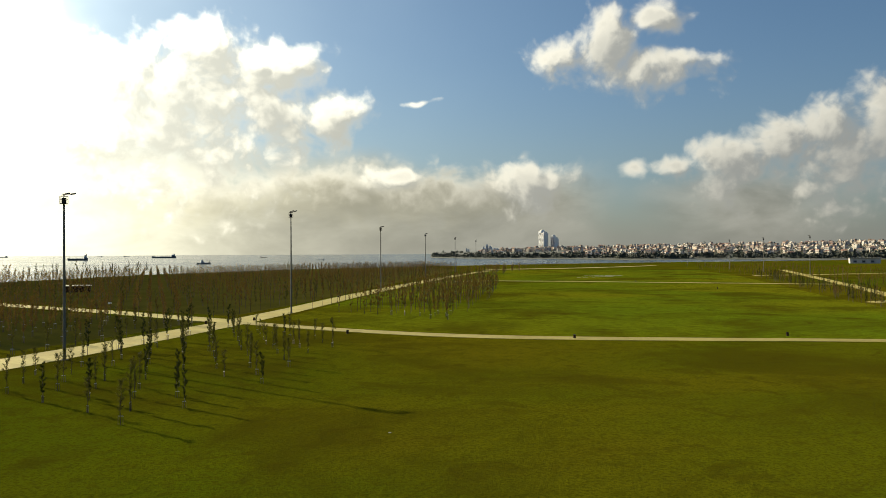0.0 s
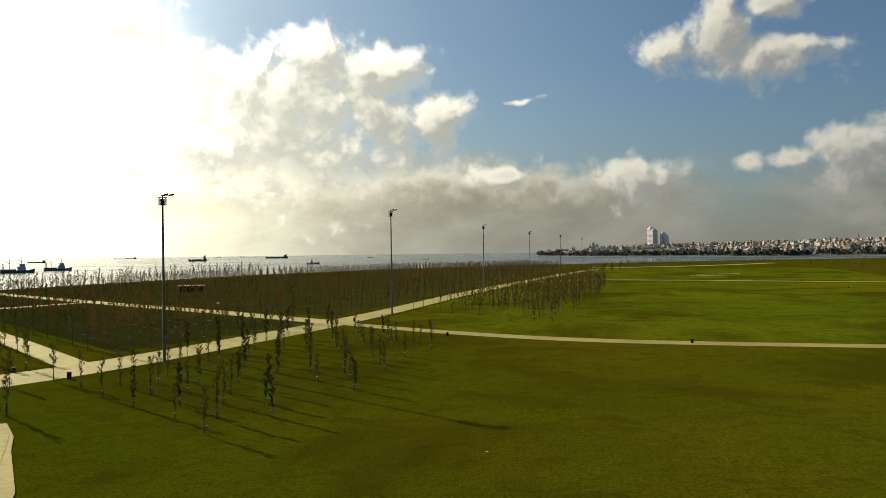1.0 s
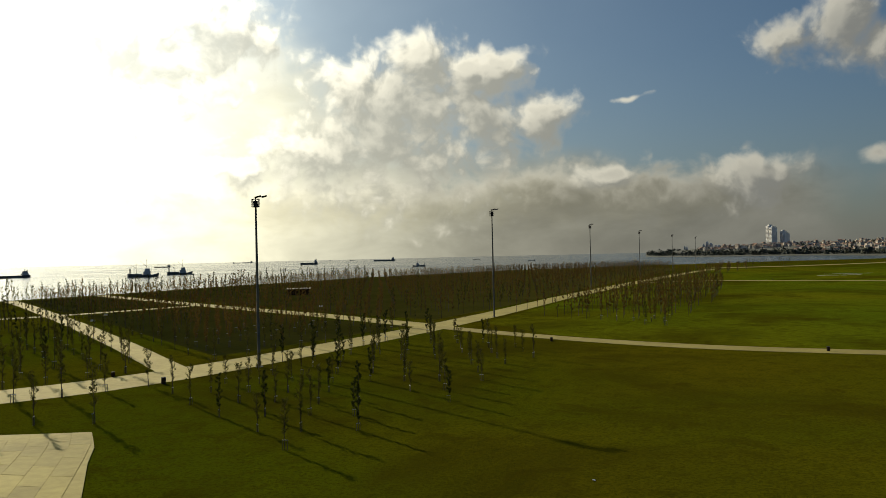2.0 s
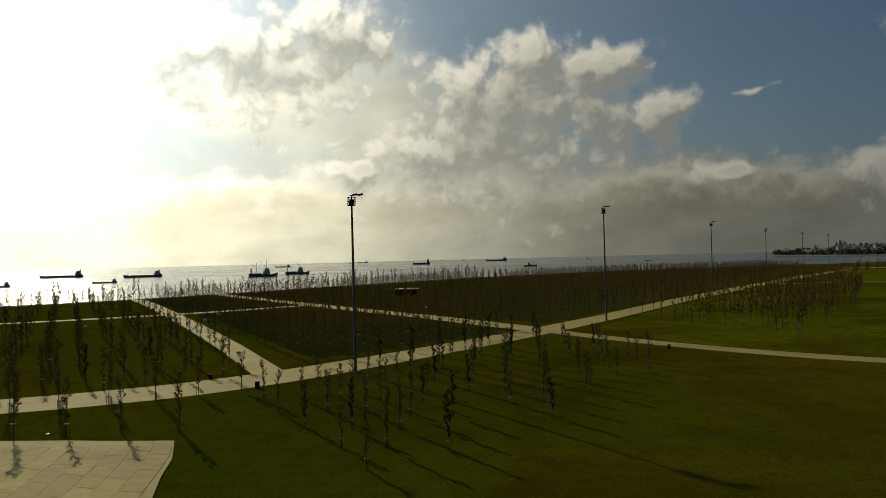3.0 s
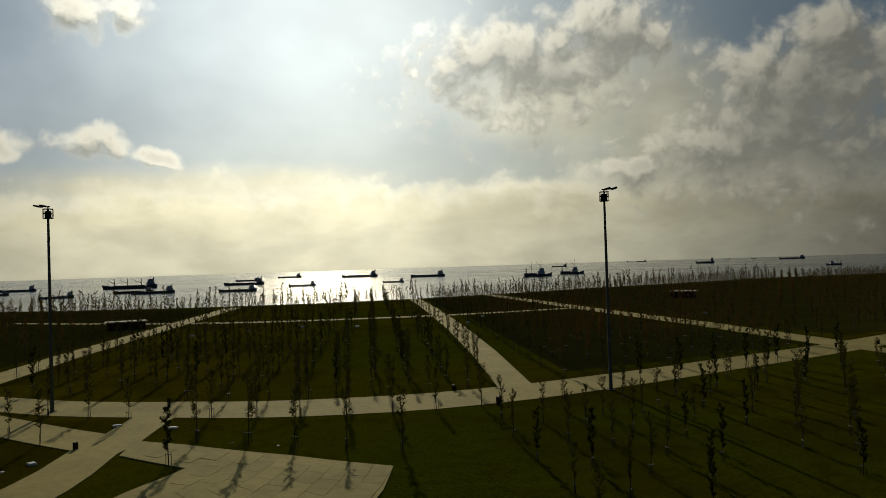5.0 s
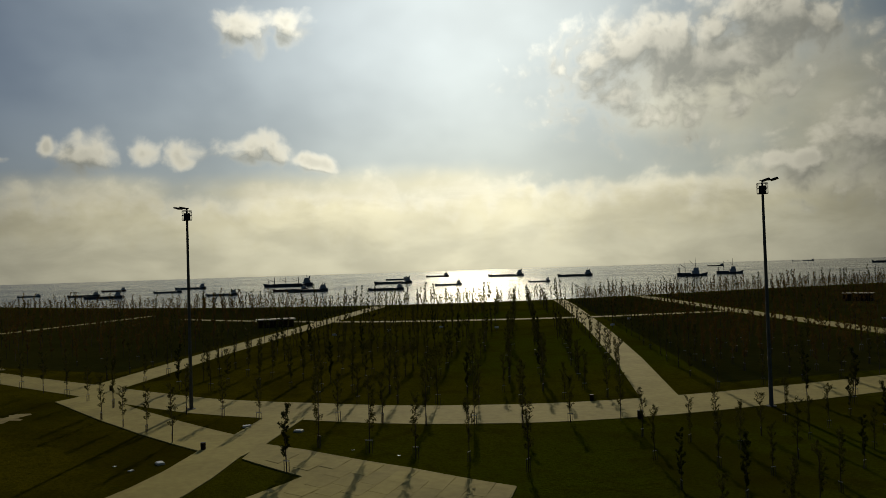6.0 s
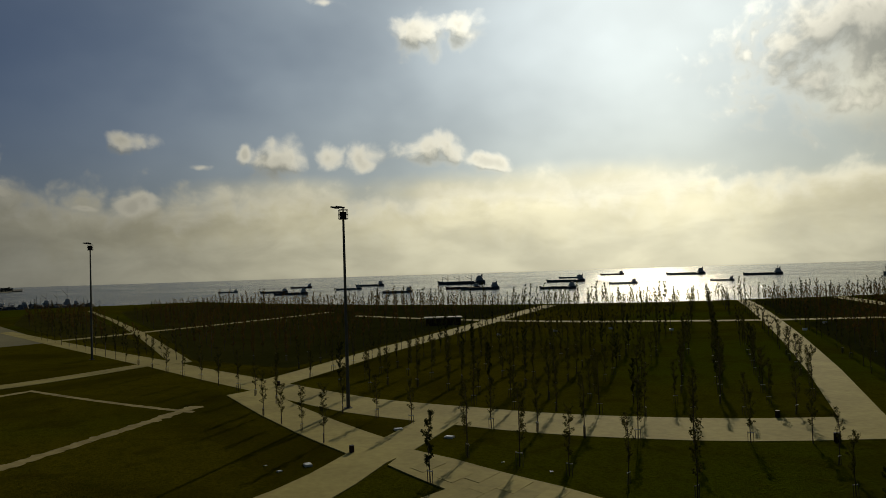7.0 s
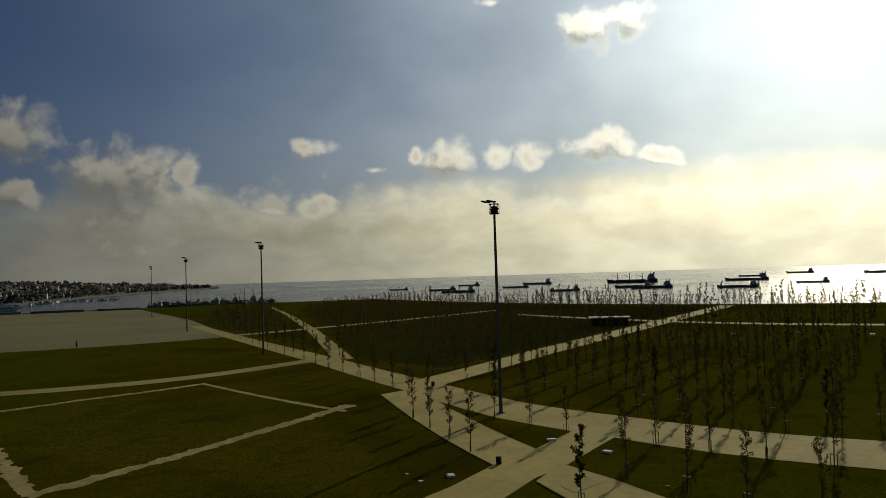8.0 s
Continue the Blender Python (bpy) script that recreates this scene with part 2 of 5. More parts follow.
def grass_material(name, low, high):
    m = bpy.data.materials.new(name)
    m.use_nodes = True
    n = Nodes(m.node_tree)
    at = n.add("ShaderNodeNewGeometry").outputs["Position"]
    wide = n.noise(at, 0.011, 3.0, 0.5, 0.5)
    patches = n.noise(at, 0.032, 5.0, 0.62, 0.6)
    spots = n.noise(at, 0.6, 5.0, 0.7)
    blades = n.noise(n.vec("MULTIPLY", at, (1, 1, 0.2)), 3.2, 6.0, 0.78)
    tone = n.mix(n.step(wide.outputs[0], 0.38, 0.62), (*low, 1), (*high, 1))
    tone = n.mix(n.step(patches.outputs[0], 0.44, 0.64, 0.0, 0.75), tone, (0.050, 0.041, 0.003, 1))
    clods = n.noise(at, 0.16, 4.0, 0.65, 0.8)
    tone = n.mix(n.step(clods.outputs[0], 0.52, 0.68, 0.0, 0.55), tone, (0.046, 0.036, 0.003, 1))
    tone = n.mix(n.step(spots.outputs[0], 0.45, 0.66, 0.0, 0.6), tone, (0.060, 0.058, 0.003, 1))
    tone = n.mix(n.step(blades.outputs[0], 0.44, 0.60, 0.0, 0.6), tone, (0.040, 0.040, 0.002, 1))
    body = n.add("ShaderNodeBsdfPrincipled")
    n.put(body.inputs["Base Color"], tone)
    body.inputs["Roughness"].default_value = 0.95
    body.inputs["Diffuse Roughness"].default_value = 0.25
    body.inputs["Specular IOR Level"].default_value = 0.0
    node = n.add("ShaderNodeBump")
    node.inputs["Strength"].default_value = 1.0
    node.inputs["Distance"].default_value = 0.09
    n.put(node.inputs["Height"], n.math("ADD", blades.outputs[0], n.math("MULTIPLY", spots.outputs[0], 1.5)))
    n.put(body.inputs["Normal"], node.outputs[0])
    n.put(n.add("ShaderNodeOutputMaterial").inputs[0], body.outputs[0])
    return m


def water_material():
    m = bpy.data.materials.new("sea water")
    m.use_nodes = True
    n = Nodes(m.node_tree)
    at = n.add("ShaderNodeNewGeometry").outputs["Position"]
    body = n.add("ShaderNodeBsdfPrincipled")
    body.inputs["Base Color"].default_value = (0.034, 0.050, 0.056, 1)
    n.put(body.inputs["Roughness"], n.step(n.noise(at, 0.006, 3.0, 0.6, 0.8).outputs[0], 0.35, 0.65, 0.12, 0.18))
    body.inputs["IOR"].default_value = 1.33
    body.inputs["Specular IOR Level"].default_value = 0.095
    waves = n.noise(n.vec("MULTIPLY", at, (1, 1.6, 1)), 0.25, 5.0, 0.62, 0.3)
    chop = n.noise(at, 1.6, 3.0, 0.6)
    node = n.add("ShaderNodeBump")
    node.inputs["Strength"].default_value = 0.9
    node.inputs["Distance"].default_value = 0.55
    n.put(node.inputs["Height"], n.math("MULTIPLY_ADD", chop.outputs[0], 0.22, waves.outputs[0]))
    n.put(body.inputs["Normal"], node.outputs[0])
    n.put(n.add("ShaderNodeOutputMaterial").inputs[0], body.outputs[0])
    return m


GRASS = grass_material("mown grass", (0.072, 0.090, 0.003), (0.108, 0.090, 0.004))
GRASS_FRESH = grass_material("fresh green grass", (0.104, 0.146, 0.006), (0.148, 0.152, 0.006))
WATER = water_material()
PAVING = material("pale concrete paving", (0.245, 0.200, 0.046), (0.390, 0.326, 0.084), 1.3, 0.88, 0.006, 6.0, per=0.14, big=0.12, spec=0.18)
JOINT = material("joint mortar", (0.50, 0.45, 0.30), (0.62, 0.57, 0.40), 2.0, 0.85, 0.004, 9.0)
KERB = material("kerb concrete", (0.52, 0.48, 0.35), (0.68, 0.63, 0.48), 2.0, 0.75, 0.004, 12.0)
SAND = material("pale sandy track", (0.20, 0.160, 0.055), (0.42, 0.345, 0.14), 1.1, 0.95, 0.05, 2.5, big=0.2, spec=0.1)
FIELD = material("wide concrete field", (0.150, 0.134, 0.058), (0.215, 0.194, 0.088), 0.5, 0.9, 0.004, 3.0, big=0.03, spec=0.15)
BARK = material("young bark", (0.055, 0.040, 0.025), (0.115, 0.085, 0.055), 14.0, 0.9, 0.01, 30.0, per=0.15)
LEAF_GREEN = material("dull green leaves", (0.052, 0.054, 0.014), (0.098, 0.094, 0.026), 5.0, 0.75, per=0.35, spec=0.0, through_light=0.18)
LEAF_RUST = material("rusty autumn leaves", (0.105, 0.068, 0.022), (0.185, 0.118, 0.036), 5.0, 0.8, per=0.35, spec=0.0, through_light=0.18)
LEAF_DARK = material("dark dense leaves", (0.026, 0.033, 0.011), (0.054, 0.062, 0.018), 5.0, 0.75, per=0.3, spec=0.0, through_light=0.18)
STAKE = material("weathered timber stake", (0.08, 0.062, 0.04), (0.15, 0.12, 0.08), 12.0, 0.85, 0.004, 30.0, per=0.12)
STEEL = material("galvanised steel", (0.10, 0.10, 0.085), (0.16, 0.155, 0.135), 4.0, 0.75, metal=0.1, big=0.6, spec=0.2)
DARK_STEEL = material("dark painted steel", (0.014, 0.014, 0.014), (0.030, 0.030, 0.030), 6.0, 0.7, spec=0.2)
LENS = material("floodlight glass", (0.30, 0.31, 0.32), (0.42, 0.43, 0.44), 6.0, 0.15)
BIN_BROWN = material("brown slatted timber", (0.030, 0.018, 0.010), (0.055, 0.034, 0.020), 8.0, 0.9, per=0.2, spec=0.1)
# sea haze is put into this hull colour: lighter than the dark paint itself
HULL_HAZY = material("dark blue-grey hull paint lightened for haze", (0.070, 0.080, 0.080), (0.115, 0.125, 0.122), 0.8, 0.9, per=0.25, big=0.08)
HULL_RED = material("rust-red hull paint", (0.060, 0.024, 0.016), (0.100, 0.044, 0.028), 0.8, 0.65, per=0.25, big=0.08)
DECK = material("weathered deck paint", (0.050, 0.046, 0.040), (0.090, 0.082, 0.070), 1.0, 0.7)
SHIP_WHITE = material("off-white ship paint", (0.30, 0.30, 0.29), (0.48, 0.48, 0.46), 1.0, 0.6, per=0.2)
WALL_PALE = material("pale rendered wall", (0.42, 0.37, 0.30), (0.60, 0.54, 0.45), 0.25, 0.9, per=0.35, big=0.02)
WALL_WARM = material("ochre rendered wall", (0.36, 0.27, 0.19), (0.52, 0.41, 0.30), 0.25, 0.9, per=0.35, big=0.02)
ROOF_TILE = material("red roof tiles", (0.15, 0.080, 0.055), (0.23, 0.135, 0.095), 0.5, 0.9, per=0.3)
GLASS_DARK = material("dark window glass", (0.03, 0.035, 0.04), (0.06, 0.065, 0.07), 0.5, 0.2)
TOWER_WALL = material("pale tower cladding", (0.60, 0.59, 0.55), (0.74, 0.73, 0.69), 0.3, 0.7)
WOOD_FAR = material("distant dark woods", (0.022, 0.030, 0.020), (0.050, 0.056, 0.036), 0.08, 0.95, per=0.3)
HILL = material("scrub-covered hillside", (0.040, 0.044, 0.030), (0.085, 0.085, 0.058), 0.02, 0.95, 0.5, 0.05)
ROCK = material("grey breakwater rock", (0.10, 0.10, 0.09), (0.22, 0.21, 0.19), 0.8, 0.9, 0.1, 2.0, per=0.3)
WHITE_PAINT = material("white paint", (0.66, 0.66, 0.64), (0.80, 0.80, 0.78), 2.0, 0.4)
RUBBER = material("black rubber", (0.015, 0.015, 0.015), (0.03, 0.03, 0.03), 8.0, 0.8)
SOIL = material("leaf-strewn soil", (0.105, 0.092, 0.012), (0.170, 0.136, 0.022), 0.9, 0.95, 0.05, 4.0, big=0.06, spec=0.0, diffuse_rough=1.0)
TIE = material("pale tree tie", (0.50, 0.48, 0.42), (0.66, 0.64, 0.58), 12.0, 0.7)

# ---- building helpers ----
def mesh_of(name, verts, faces, mat):
    me = bpy.data.meshes.new(name)
    me.from_pydata([tuple(v) for v in verts], [], [tuple(f) for f in faces])
    me.materials.append(mat)
    me.validate()
    me.update()
    return me


def part(name, data, mat, parent, label=""):
    """Links a bmesh or a mesh as one object under a thing or a part."""
    if isinstance(data, bmesh.types.BMesh):
        me = bpy.data.meshes.new(name)
        bmesh.ops.recalc_face_normals(data, faces=data.faces)
        data.to_mesh(me)
        data.free()
        me.materials.append(mat)
    else:
        me = data
    ob = new(name, me)
    ob.parent = parent
    return tagged(ob, label)


def empty(name, label, category, group="", kind="", at=None):
    ob = tagged(new(name), label, category, group, kind)
    ob.empty_display_size = 0.3
    if at is not None:
        ob.matrix_basis = at
    return ob


def box(bm, x0, x1, y0, y1, z0, z1, taper=0.0):
    """A block, narrower at the top by taper on each side."""
    t = taper
    v = [bm.verts.new(p) for p in ((x0, y0, z0), (x1, y0, z0), (x1, y1, z0), (x0, y1, z0),
                                   (x0 + t, y0 + t, z1), (x1 - t, y0 + t, z1), (x1 - t, y1 - t, z1), (x0 + t, y1 - t, z1))]
    for f in ((3, 2, 1, 0), (4, 5, 6, 7), (0, 1, 5, 4), (1, 2, 6, 5), (2, 3, 7, 6), (3, 0, 4, 7)):
        bm.faces.new([v[i] for i in f])
    return v


def soften(bm, width, edges=None):
    bmesh.ops.bevel(bm, geom=edges or list(bm.edges), offset=width, segments=1, affect="EDGES", clamp_overlap=True)


def tube(bm, points, radii, sides=8, caps=True):
    """A round bar through points, with a radius at each."""
    rings = []
    pts = [Vector(p) for p in points]
    for k, p in enumerate(pts):
        way = (pts[min(k + 1, len(pts) - 1)] - pts[max(k - 1, 0)]).normalized()
        side = way.cross(Vector((0, 0, 1)) if abs(way.z) < 0.9 else Vector((1, 0, 0))).normalized()
        up = side.cross(way)
        rings.append([bm.verts.new(p + radii[k] * (math.cos(a) * side + math.sin(a) * up)) for a in (2 * math.pi * i / sides for i in range(sides))])
    for a, b in zip(rings, rings[1:]):
        for i in range(sides):
            bm.faces.new((a[i], a[(i + 1) % sides], b[(i + 1) % sides], b[i]))
    if caps:
        bm.faces.new(rings[0][::-1])
        bm.faces.new(rings[-1])


def slab_mesh(name, outline, low, high, mat):
    """A flat solid over an outline of world points."""
    bm = bmesh.new()
    top = [bm.verts.new((p[0], p[1], high)) for p in outline]
    bot = [bm.verts.new((p[0], p[1], low)) for p in outline]
    n = len(outline)
    face = bm.faces.new(top)
    for i in range(n):
        bm.faces.new((top[i], bot[i], bot[(i + 1) % n], top[(i + 1) % n]))
    bmesh.ops.triangulate(bm, faces=[face])
    bmesh.ops.recalc_face_normals(bm, faces=bm.faces)
    me = bpy.data.meshes.new(name)
    bm.to_mesh(me)
    bm.free()
    me.materials.append(mat)
    return me


def ribbon_mesh(name, outline, low, high, mat):
    """A flat solid strip over an outline that runs up one side and back the other."""
    n = len(outline) // 2
    sides = list(zip(outline[:n], outline[n:][::-1]))
    verts, faces = [], []
    for a, b in sides:
        verts += [(a[0], a[1], low), (a[0], a[1], high), (b[0], b[1], high), (b[0], b[1], low)]
    for k in range(n - 1):
        for i in range(3):
            faces.append((4 * k + i, 4 * k + 4 + i, 4 * k + 5 + i, 4 * k + 1 + i))
    faces += [(0, 1, 2, 3), (4 * n - 1, 4 * n - 2, 4 * n - 3, 4 * n - 4)]
    return mesh_of(name, verts, faces, mat)


def dense(points, step=4.0, closed=True):
    """The same line on the plan with a point at least every step metres."""
    out = []
    pairs = list(zip(points, points[1:] + points[:1])) if closed else list(zip(points, points[1:]))
    for (a, b), (c, d) in pairs:
        k = max(1, int(math.hypot(c - a, d - b) / step))
        out += [(a + (c - a) * i / k, b + (d - b) * i / k) for i in range(k)]
    return out if closed else out + [points[-1]]


def strip(points, width, step=4.0):
    """The outline on the plan of a path of that width along a line."""
    line = dense(points, step, False)
    left, right = [], []
    for k, p in enumerate(line):
        a, b = line[max(k - 1, 0)], line[min(k + 1, len(line) - 1)]
        dx, dy = b[0] - a[0], b[1] - a[1]
        wide_here = width if isinstance(width, (int, float)) else width[0] + (width[1] - width[0]) * min(1.0, k / len(line) / width[2])
        s = wide_here / 2 / math.hypot(dx, dy)
        left.append((p[0] - dy * s, p[1] + dx * s))
        right.append((p[0] + dy * s, p[1] - dx * s))
    return left + right[::-1]


def inside(p, poly):
    hit = False
    for (a, b), (c, d) in zip(poly, poly[1:] + poly[:1]):
        if (b > p[1]) != (d > p[1]) and p[0] < (c - a) * (p[1] - b) / (d - b) + a:
            hit = not hit
    return hit


# ---- ground, sea, paths ----
SHORE = [(-190, -190), (-183, -110), (-179, -25), (-175, 55), (-174, 142), (-160, 230), (-110, 330), (-20, 420), (110, 500), (260, 560), (480, 600)]
land = [site(*p) for p in dense(SHORE, 25, False)]
land += [Vector((1500, 1500, 0)), Vector((4800, 1200, 0)), Vector((4800, -4000, 0)), Vector((-700, -3000, 0))]
land += [site(60, -420), site(40, -268), site(-3, -262), site(-78, -250), site(-130, -235)]
ground = tagged(new("ground", slab_mesh("ground", land, -3.0, 0.0, GRASS)), "mown yellow-green lawn of a seaside park", "lawn", kind="structure")
bm = bmesh.new()
bmesh.ops.create_grid(bm, x_segments=2, y_segments=2, size=4900)
me = bpy.data.meshes.new("water")
bm.to_mesh(me)
bm.free()
me.materials.append(WATER)
water = tagged(new("water", me), "grey-blue sea with small waves", "sea", kind="structure")
water.location = (0, 0, -1.6)

NORTH_LAWN = [(-33, 95), (-17, 86), (2, 83), (22, 80), (59, 72), (112, 54), (131, 142), (172, 256), (190, 340), (60, 345), (30, 325), (8, 262), (-13, 188), (-24, 142)]
tagged(new("ground_north", slab_mesh("ground_north", [site(*p) for p in dense(NORTH_LAWN, 6)], -0.1, 0.008, GRASS_FRESH)), "fresh green lawn beyond the curving path", "lawn", kind="structure")
BEDS = [[(-56, 50.5), (-115, 58), (-110, 86), (-46, 86)], [(-44, 95), (-171, 95), (-170, 142), (-158, 220), (-110, 320), (-20, 405), (10, 340), (-22, 195), (-36, 125)],
        [(-122, 57), (-170, 63), (-170, 87), (-116, 87)], [(-70, -29), (-168, -9), (-178, -60), (-180, -180), (-128, -170), (-108, -132), (-90, -92), (-68, -50)], [(-70, -62), (-80, -92), (-98, -132), (-118, -178), (-100, -200), (-76, -150), (-70, -108)]]
for k, bed in enumerate(BEDS):
    tagged(new("planting_bed", slab_mesh("planting_bed", [site(*p) for p in dense(bed, 8)], -0.1, 0.012 + 0.002 * k, SOIL)), "brown leaf-strewn ground under rows of young trees", "ground", kind="structure")
MAIN = [(-66, -130), (-64, -95), (-62.5, -51), (-60.3, -26), (-57.6, -8), (-57, 5), (-54.7, 23), (-52.3, 37), (-49.5, 52), (-46, 67), (-40.5, 86), (-35.5, 106), (-28, 143), (-15, 192), (8, 270), (30, 330)]
LANES = [
    ("main_promenade", MAIN, (3.6, 5.6, 0.26)),
    ("side_path", [(-51, 41.6), (-56, 42.5), (-72, 45.6), (-99, 50.0), (-150, 57.5), (-172, 60)], 4.0),
    ("side_path", [(-58, -25.5), (-87, -21.5), (-115, -15.5), (-172, -3.5)], 5.0),
    ("side_path", [(-38, 87.5), (-47, 88.5), (-70, 90.5), (-106, 90), (-172, 90)], 4.6),
    ("lawn_path", [(-40, 87.5), (-17, 84), (2, 81), (22, 78), (38, 75), (59, 70), (78, 64), (120, 50)], 2.9),
    ("cross_path", [(-139, -60), (-130, -11), (-126, 15), (-123.5, 33), (-120, 50), (-116, 70), (-112, 89)], 2.6),
    ("cross_path", [(-66, -98), (-77, -95.5), (-90, -93), (-122, -84), (-150, -76)], 2.6),
    ("side_path", [(-65, -49), (-84, -90), (-104, -137), (-125, -190)], (3.6, 1.9, 0.6)),
    ("far_path", [(-10, 205), (21, 219), (61, 217), (134, 201), (190, 185)], 3.0),
    ("end_path", [(30, 350), (90, 372), (150, 405), (200, 440)], 9.0),
    ("diagonal_path", [(-56.6, -25), (-52.4, -15), (-49.6, -8), (-46.2, 0.8)], 4.9),
    ("link_path", [(-55.2, 3.3), (-47.5, 1.9), (-44, 0.8), (-33, 0.0), (-22, -0.9), (-12, -2)], 4.2),
    ("south_path", [(-62.5, -53.0), (-40, -55.5), (-9, -60.5), (30, -68)], 3.0),
]
HEIGHT = 0.03
for name, line, width in LANES:
    HEIGHT += 0.004
    outline = [site(*p) for p in strip(line, width)]
    tagged(new(name, ribbon_mesh(name, outline, -0.1, HEIGHT, PAVING)), "pale concrete footpath across the lawn", "footpath", kind="structure")
PLAZA = [(-47.2, 3.4), (-46, 8), (-42.3, 17), (-38.2, 24.4), (-31.5, 21.6), (-26.0, 20.0), (-20, 16.5), (-20, 3.6), (-31, 4.8), (-36, 6.9), (-40, 9), (-43.2, 3.2)]
plaza = tagged(new("plaza", slab_mesh("plaza", [site(*p) for p in dense(PLAZA, 2)], -0.1, HEIGHT + 0.006, PAVING)), "pale paved terrace of large slabs", "pavement", kind="structure")
CONCRETE = [(-64, -97), (-8, -104.5), (60, -113), (45, -262), (-3, -257), (-75, -242), (-72, -150)]
tagged(new("pavement", slab_mesh("pavement", [site(*p) for p in dense(CONCRETE, 8)], -0.1, 0.02, FIELD)), "wide bare pale concrete field", "pavement", kind="structure")
def worn_strip(points, width, fray, seed):
    """A strip's outline on the plan with trodden, wavering edges."""
    out = strip(points, width, 0.35)
    return [(p[0] + fray * noise.noise(Vector((p[0] * 0.9, p[1] * 0.9, seed))) + 0.4 * fray * noise.noise(Vector((p[0] * 3.1, p[1] * 3.1, seed))),
             p[1] + fray * noise.noise(Vector((p[0] * 0.9, p[1] * 0.9, seed + 7))) + 0.4 * fray * noise.noise(Vector((p[0] * 3.1, p[1] * 3.1, seed + 7)))) for p in out]


TRACKS = [([site(*p) for p in worn_strip([(-47.4, -23.9), (-40.2, -50.3)], 0.75, 0.12, 0.0)], 0.012),
          ([site(*p) for p in worn_strip([(-40.6, -50.3), (-24.6, -50.6), (-15.0, -49.2)], 0.85, 0.25, 3.0)], 0.016),
          (worn_strip([(-103.9, 43.9), (-81.8, 27.9), (-72.4, 20.0)], 1.5, 0.7, 6.0), 0.020),
          (worn_strip([(-72.7, 20.0), (-102.4, 4.4)], 1.2, 0.6, 9.0), 0.024)]
for outline, top in TRACKS:
    tagged(new("sandy_track", ribbon_mesh("sandy_track", outline, -0.1, top, SAND)), "worn pale sandy strip edging a pitch", "track", kind="structure")

# ---- floodlight masts ----
def floodlight_mast():
    thing = empty("floodlight_mast", "tall grey steel floodlight mast with railed top platform beside the promenade", "floodlight mast", "floodlight masts")
    bm = bmesh.new()
    tube(bm, [(0, 0, 0), (0, 0, 7), (0, 0, 14), (0, 0, 20.2)], [0.21, 0.18, 0.15, 0.12], 12)
    part("pole", bm, STEEL, thing)
    bm = bmesh.new()
    tube(bm, [(0, 0, 0), (0, 0, 0.06)], [0.5, 0.5], 12)
    for k in range(8):
        a = k * math.pi / 4
        tube(bm, [(0.4 * math.cos(a), 0.4 * math.sin(a), 0.05), (0.4 * math.cos(a), 0.4 * math.sin(a), 0.14)], [0.03, 0.03], 6)
    part("base_plate", bm, STEEL, thing)
    bm = bmesh.new()
    tube(bm, [(0, 0, 19.72), (0, 0, 19.80)], [0.52, 0.52], 16)
    part("platform", bm, DARK_STEEL, thing)
    rail = bmesh.new()
    for z in (20.25, 20.72):
        ring = [(0.52 * math.cos(k * math.pi / 8), 0.52 * math.sin(k * math.pi / 8), z) for k in range(17)]
        tube(rail, ring, [0.03] * 17, 5, False)
    for k in range(8):
        a = k * math.pi / 4
        tube(rail, [(0.52 * math.cos(a), 0.52 * math.sin(a), 19.76), (0.52 * math.cos(a), 0.52 * math.sin(a), 20.72)], [0.028, 0.028], 5)
    part("railing", rail, DARK_STEEL, thing)
    bm = bmesh.new()
    box(bm, -0.28, 0.28, -0.22, 0.22, 19.8, 20.5)
    soften(bm, 0.03)
    part("control_box", bm, DARK_STEEL, thing)
    bm = bmesh.new()
    tube(bm, [(0, 0, 20.2), (0, 0, 21.0)], [0.07, 0.07], 8)
    tube(bm, [(-1.3, 0, 20.98), (0.25, 0, 20.98)], [0.05, 0.05], 8)
    part("crossbar", bm, DARK_STEEL, thing)
    for x in (-1.15, -0.40):
        bm = bmesh.new()
        v = box(bm, x - 0.36, x + 0.36, -0.42, 0.36, 20.98, 21.12, 0.04)
        bmesh.ops.rotate(bm, verts=v, cent=(x, 0, 21.05), matrix=Matrix.Rotation(radians(14), 3, "Y"))
        lamp = part("floodlight", bm, DARK_STEEL, thing)
        bm = bmesh.new()
        v = box(bm, x - 0.28, x + 0.28, -0.34, 0.28, 20.955, 20.978)
        bmesh.ops.rotate(bm, verts=v, cent=(x, 0, 21.05), matrix=Matrix.Rotation(radians(14), 3, "Y"))
        part("glass", bm, LENS, lamp)
    return thing


MASTS = [site(u, v) for u, v in ((-46.6, 50.2), (-33.8, 102.5), (-23.0, 169.1), (-10, 237), (6, 305), (24, 380), (-56.2, -8.4), (-58.0, -66.6), (-59.3, -117.5), (-65, -176))]
MASTS += [Vector(p) for p in ((209, 437, 0), (211, 505, 0), (223, 597, 0), (240, 703, 0), (252, 790, 0))]      # beyond the north lawn
first = floodlight_mast()
for k, place in enumerate(MASTS):
    at = Matrix.Translation(place) @ pose(0, 0, 0, 0, 0, (205 if k < 6 else 25) + (k * 37) % 30) @ Matrix.Diagonal((1.0, 1.0, 1.075 if k < 6 else 0.99, 1.0))
    if k == 0:
        first.matrix_basis = at
    else:
        copy_thing(first, at)


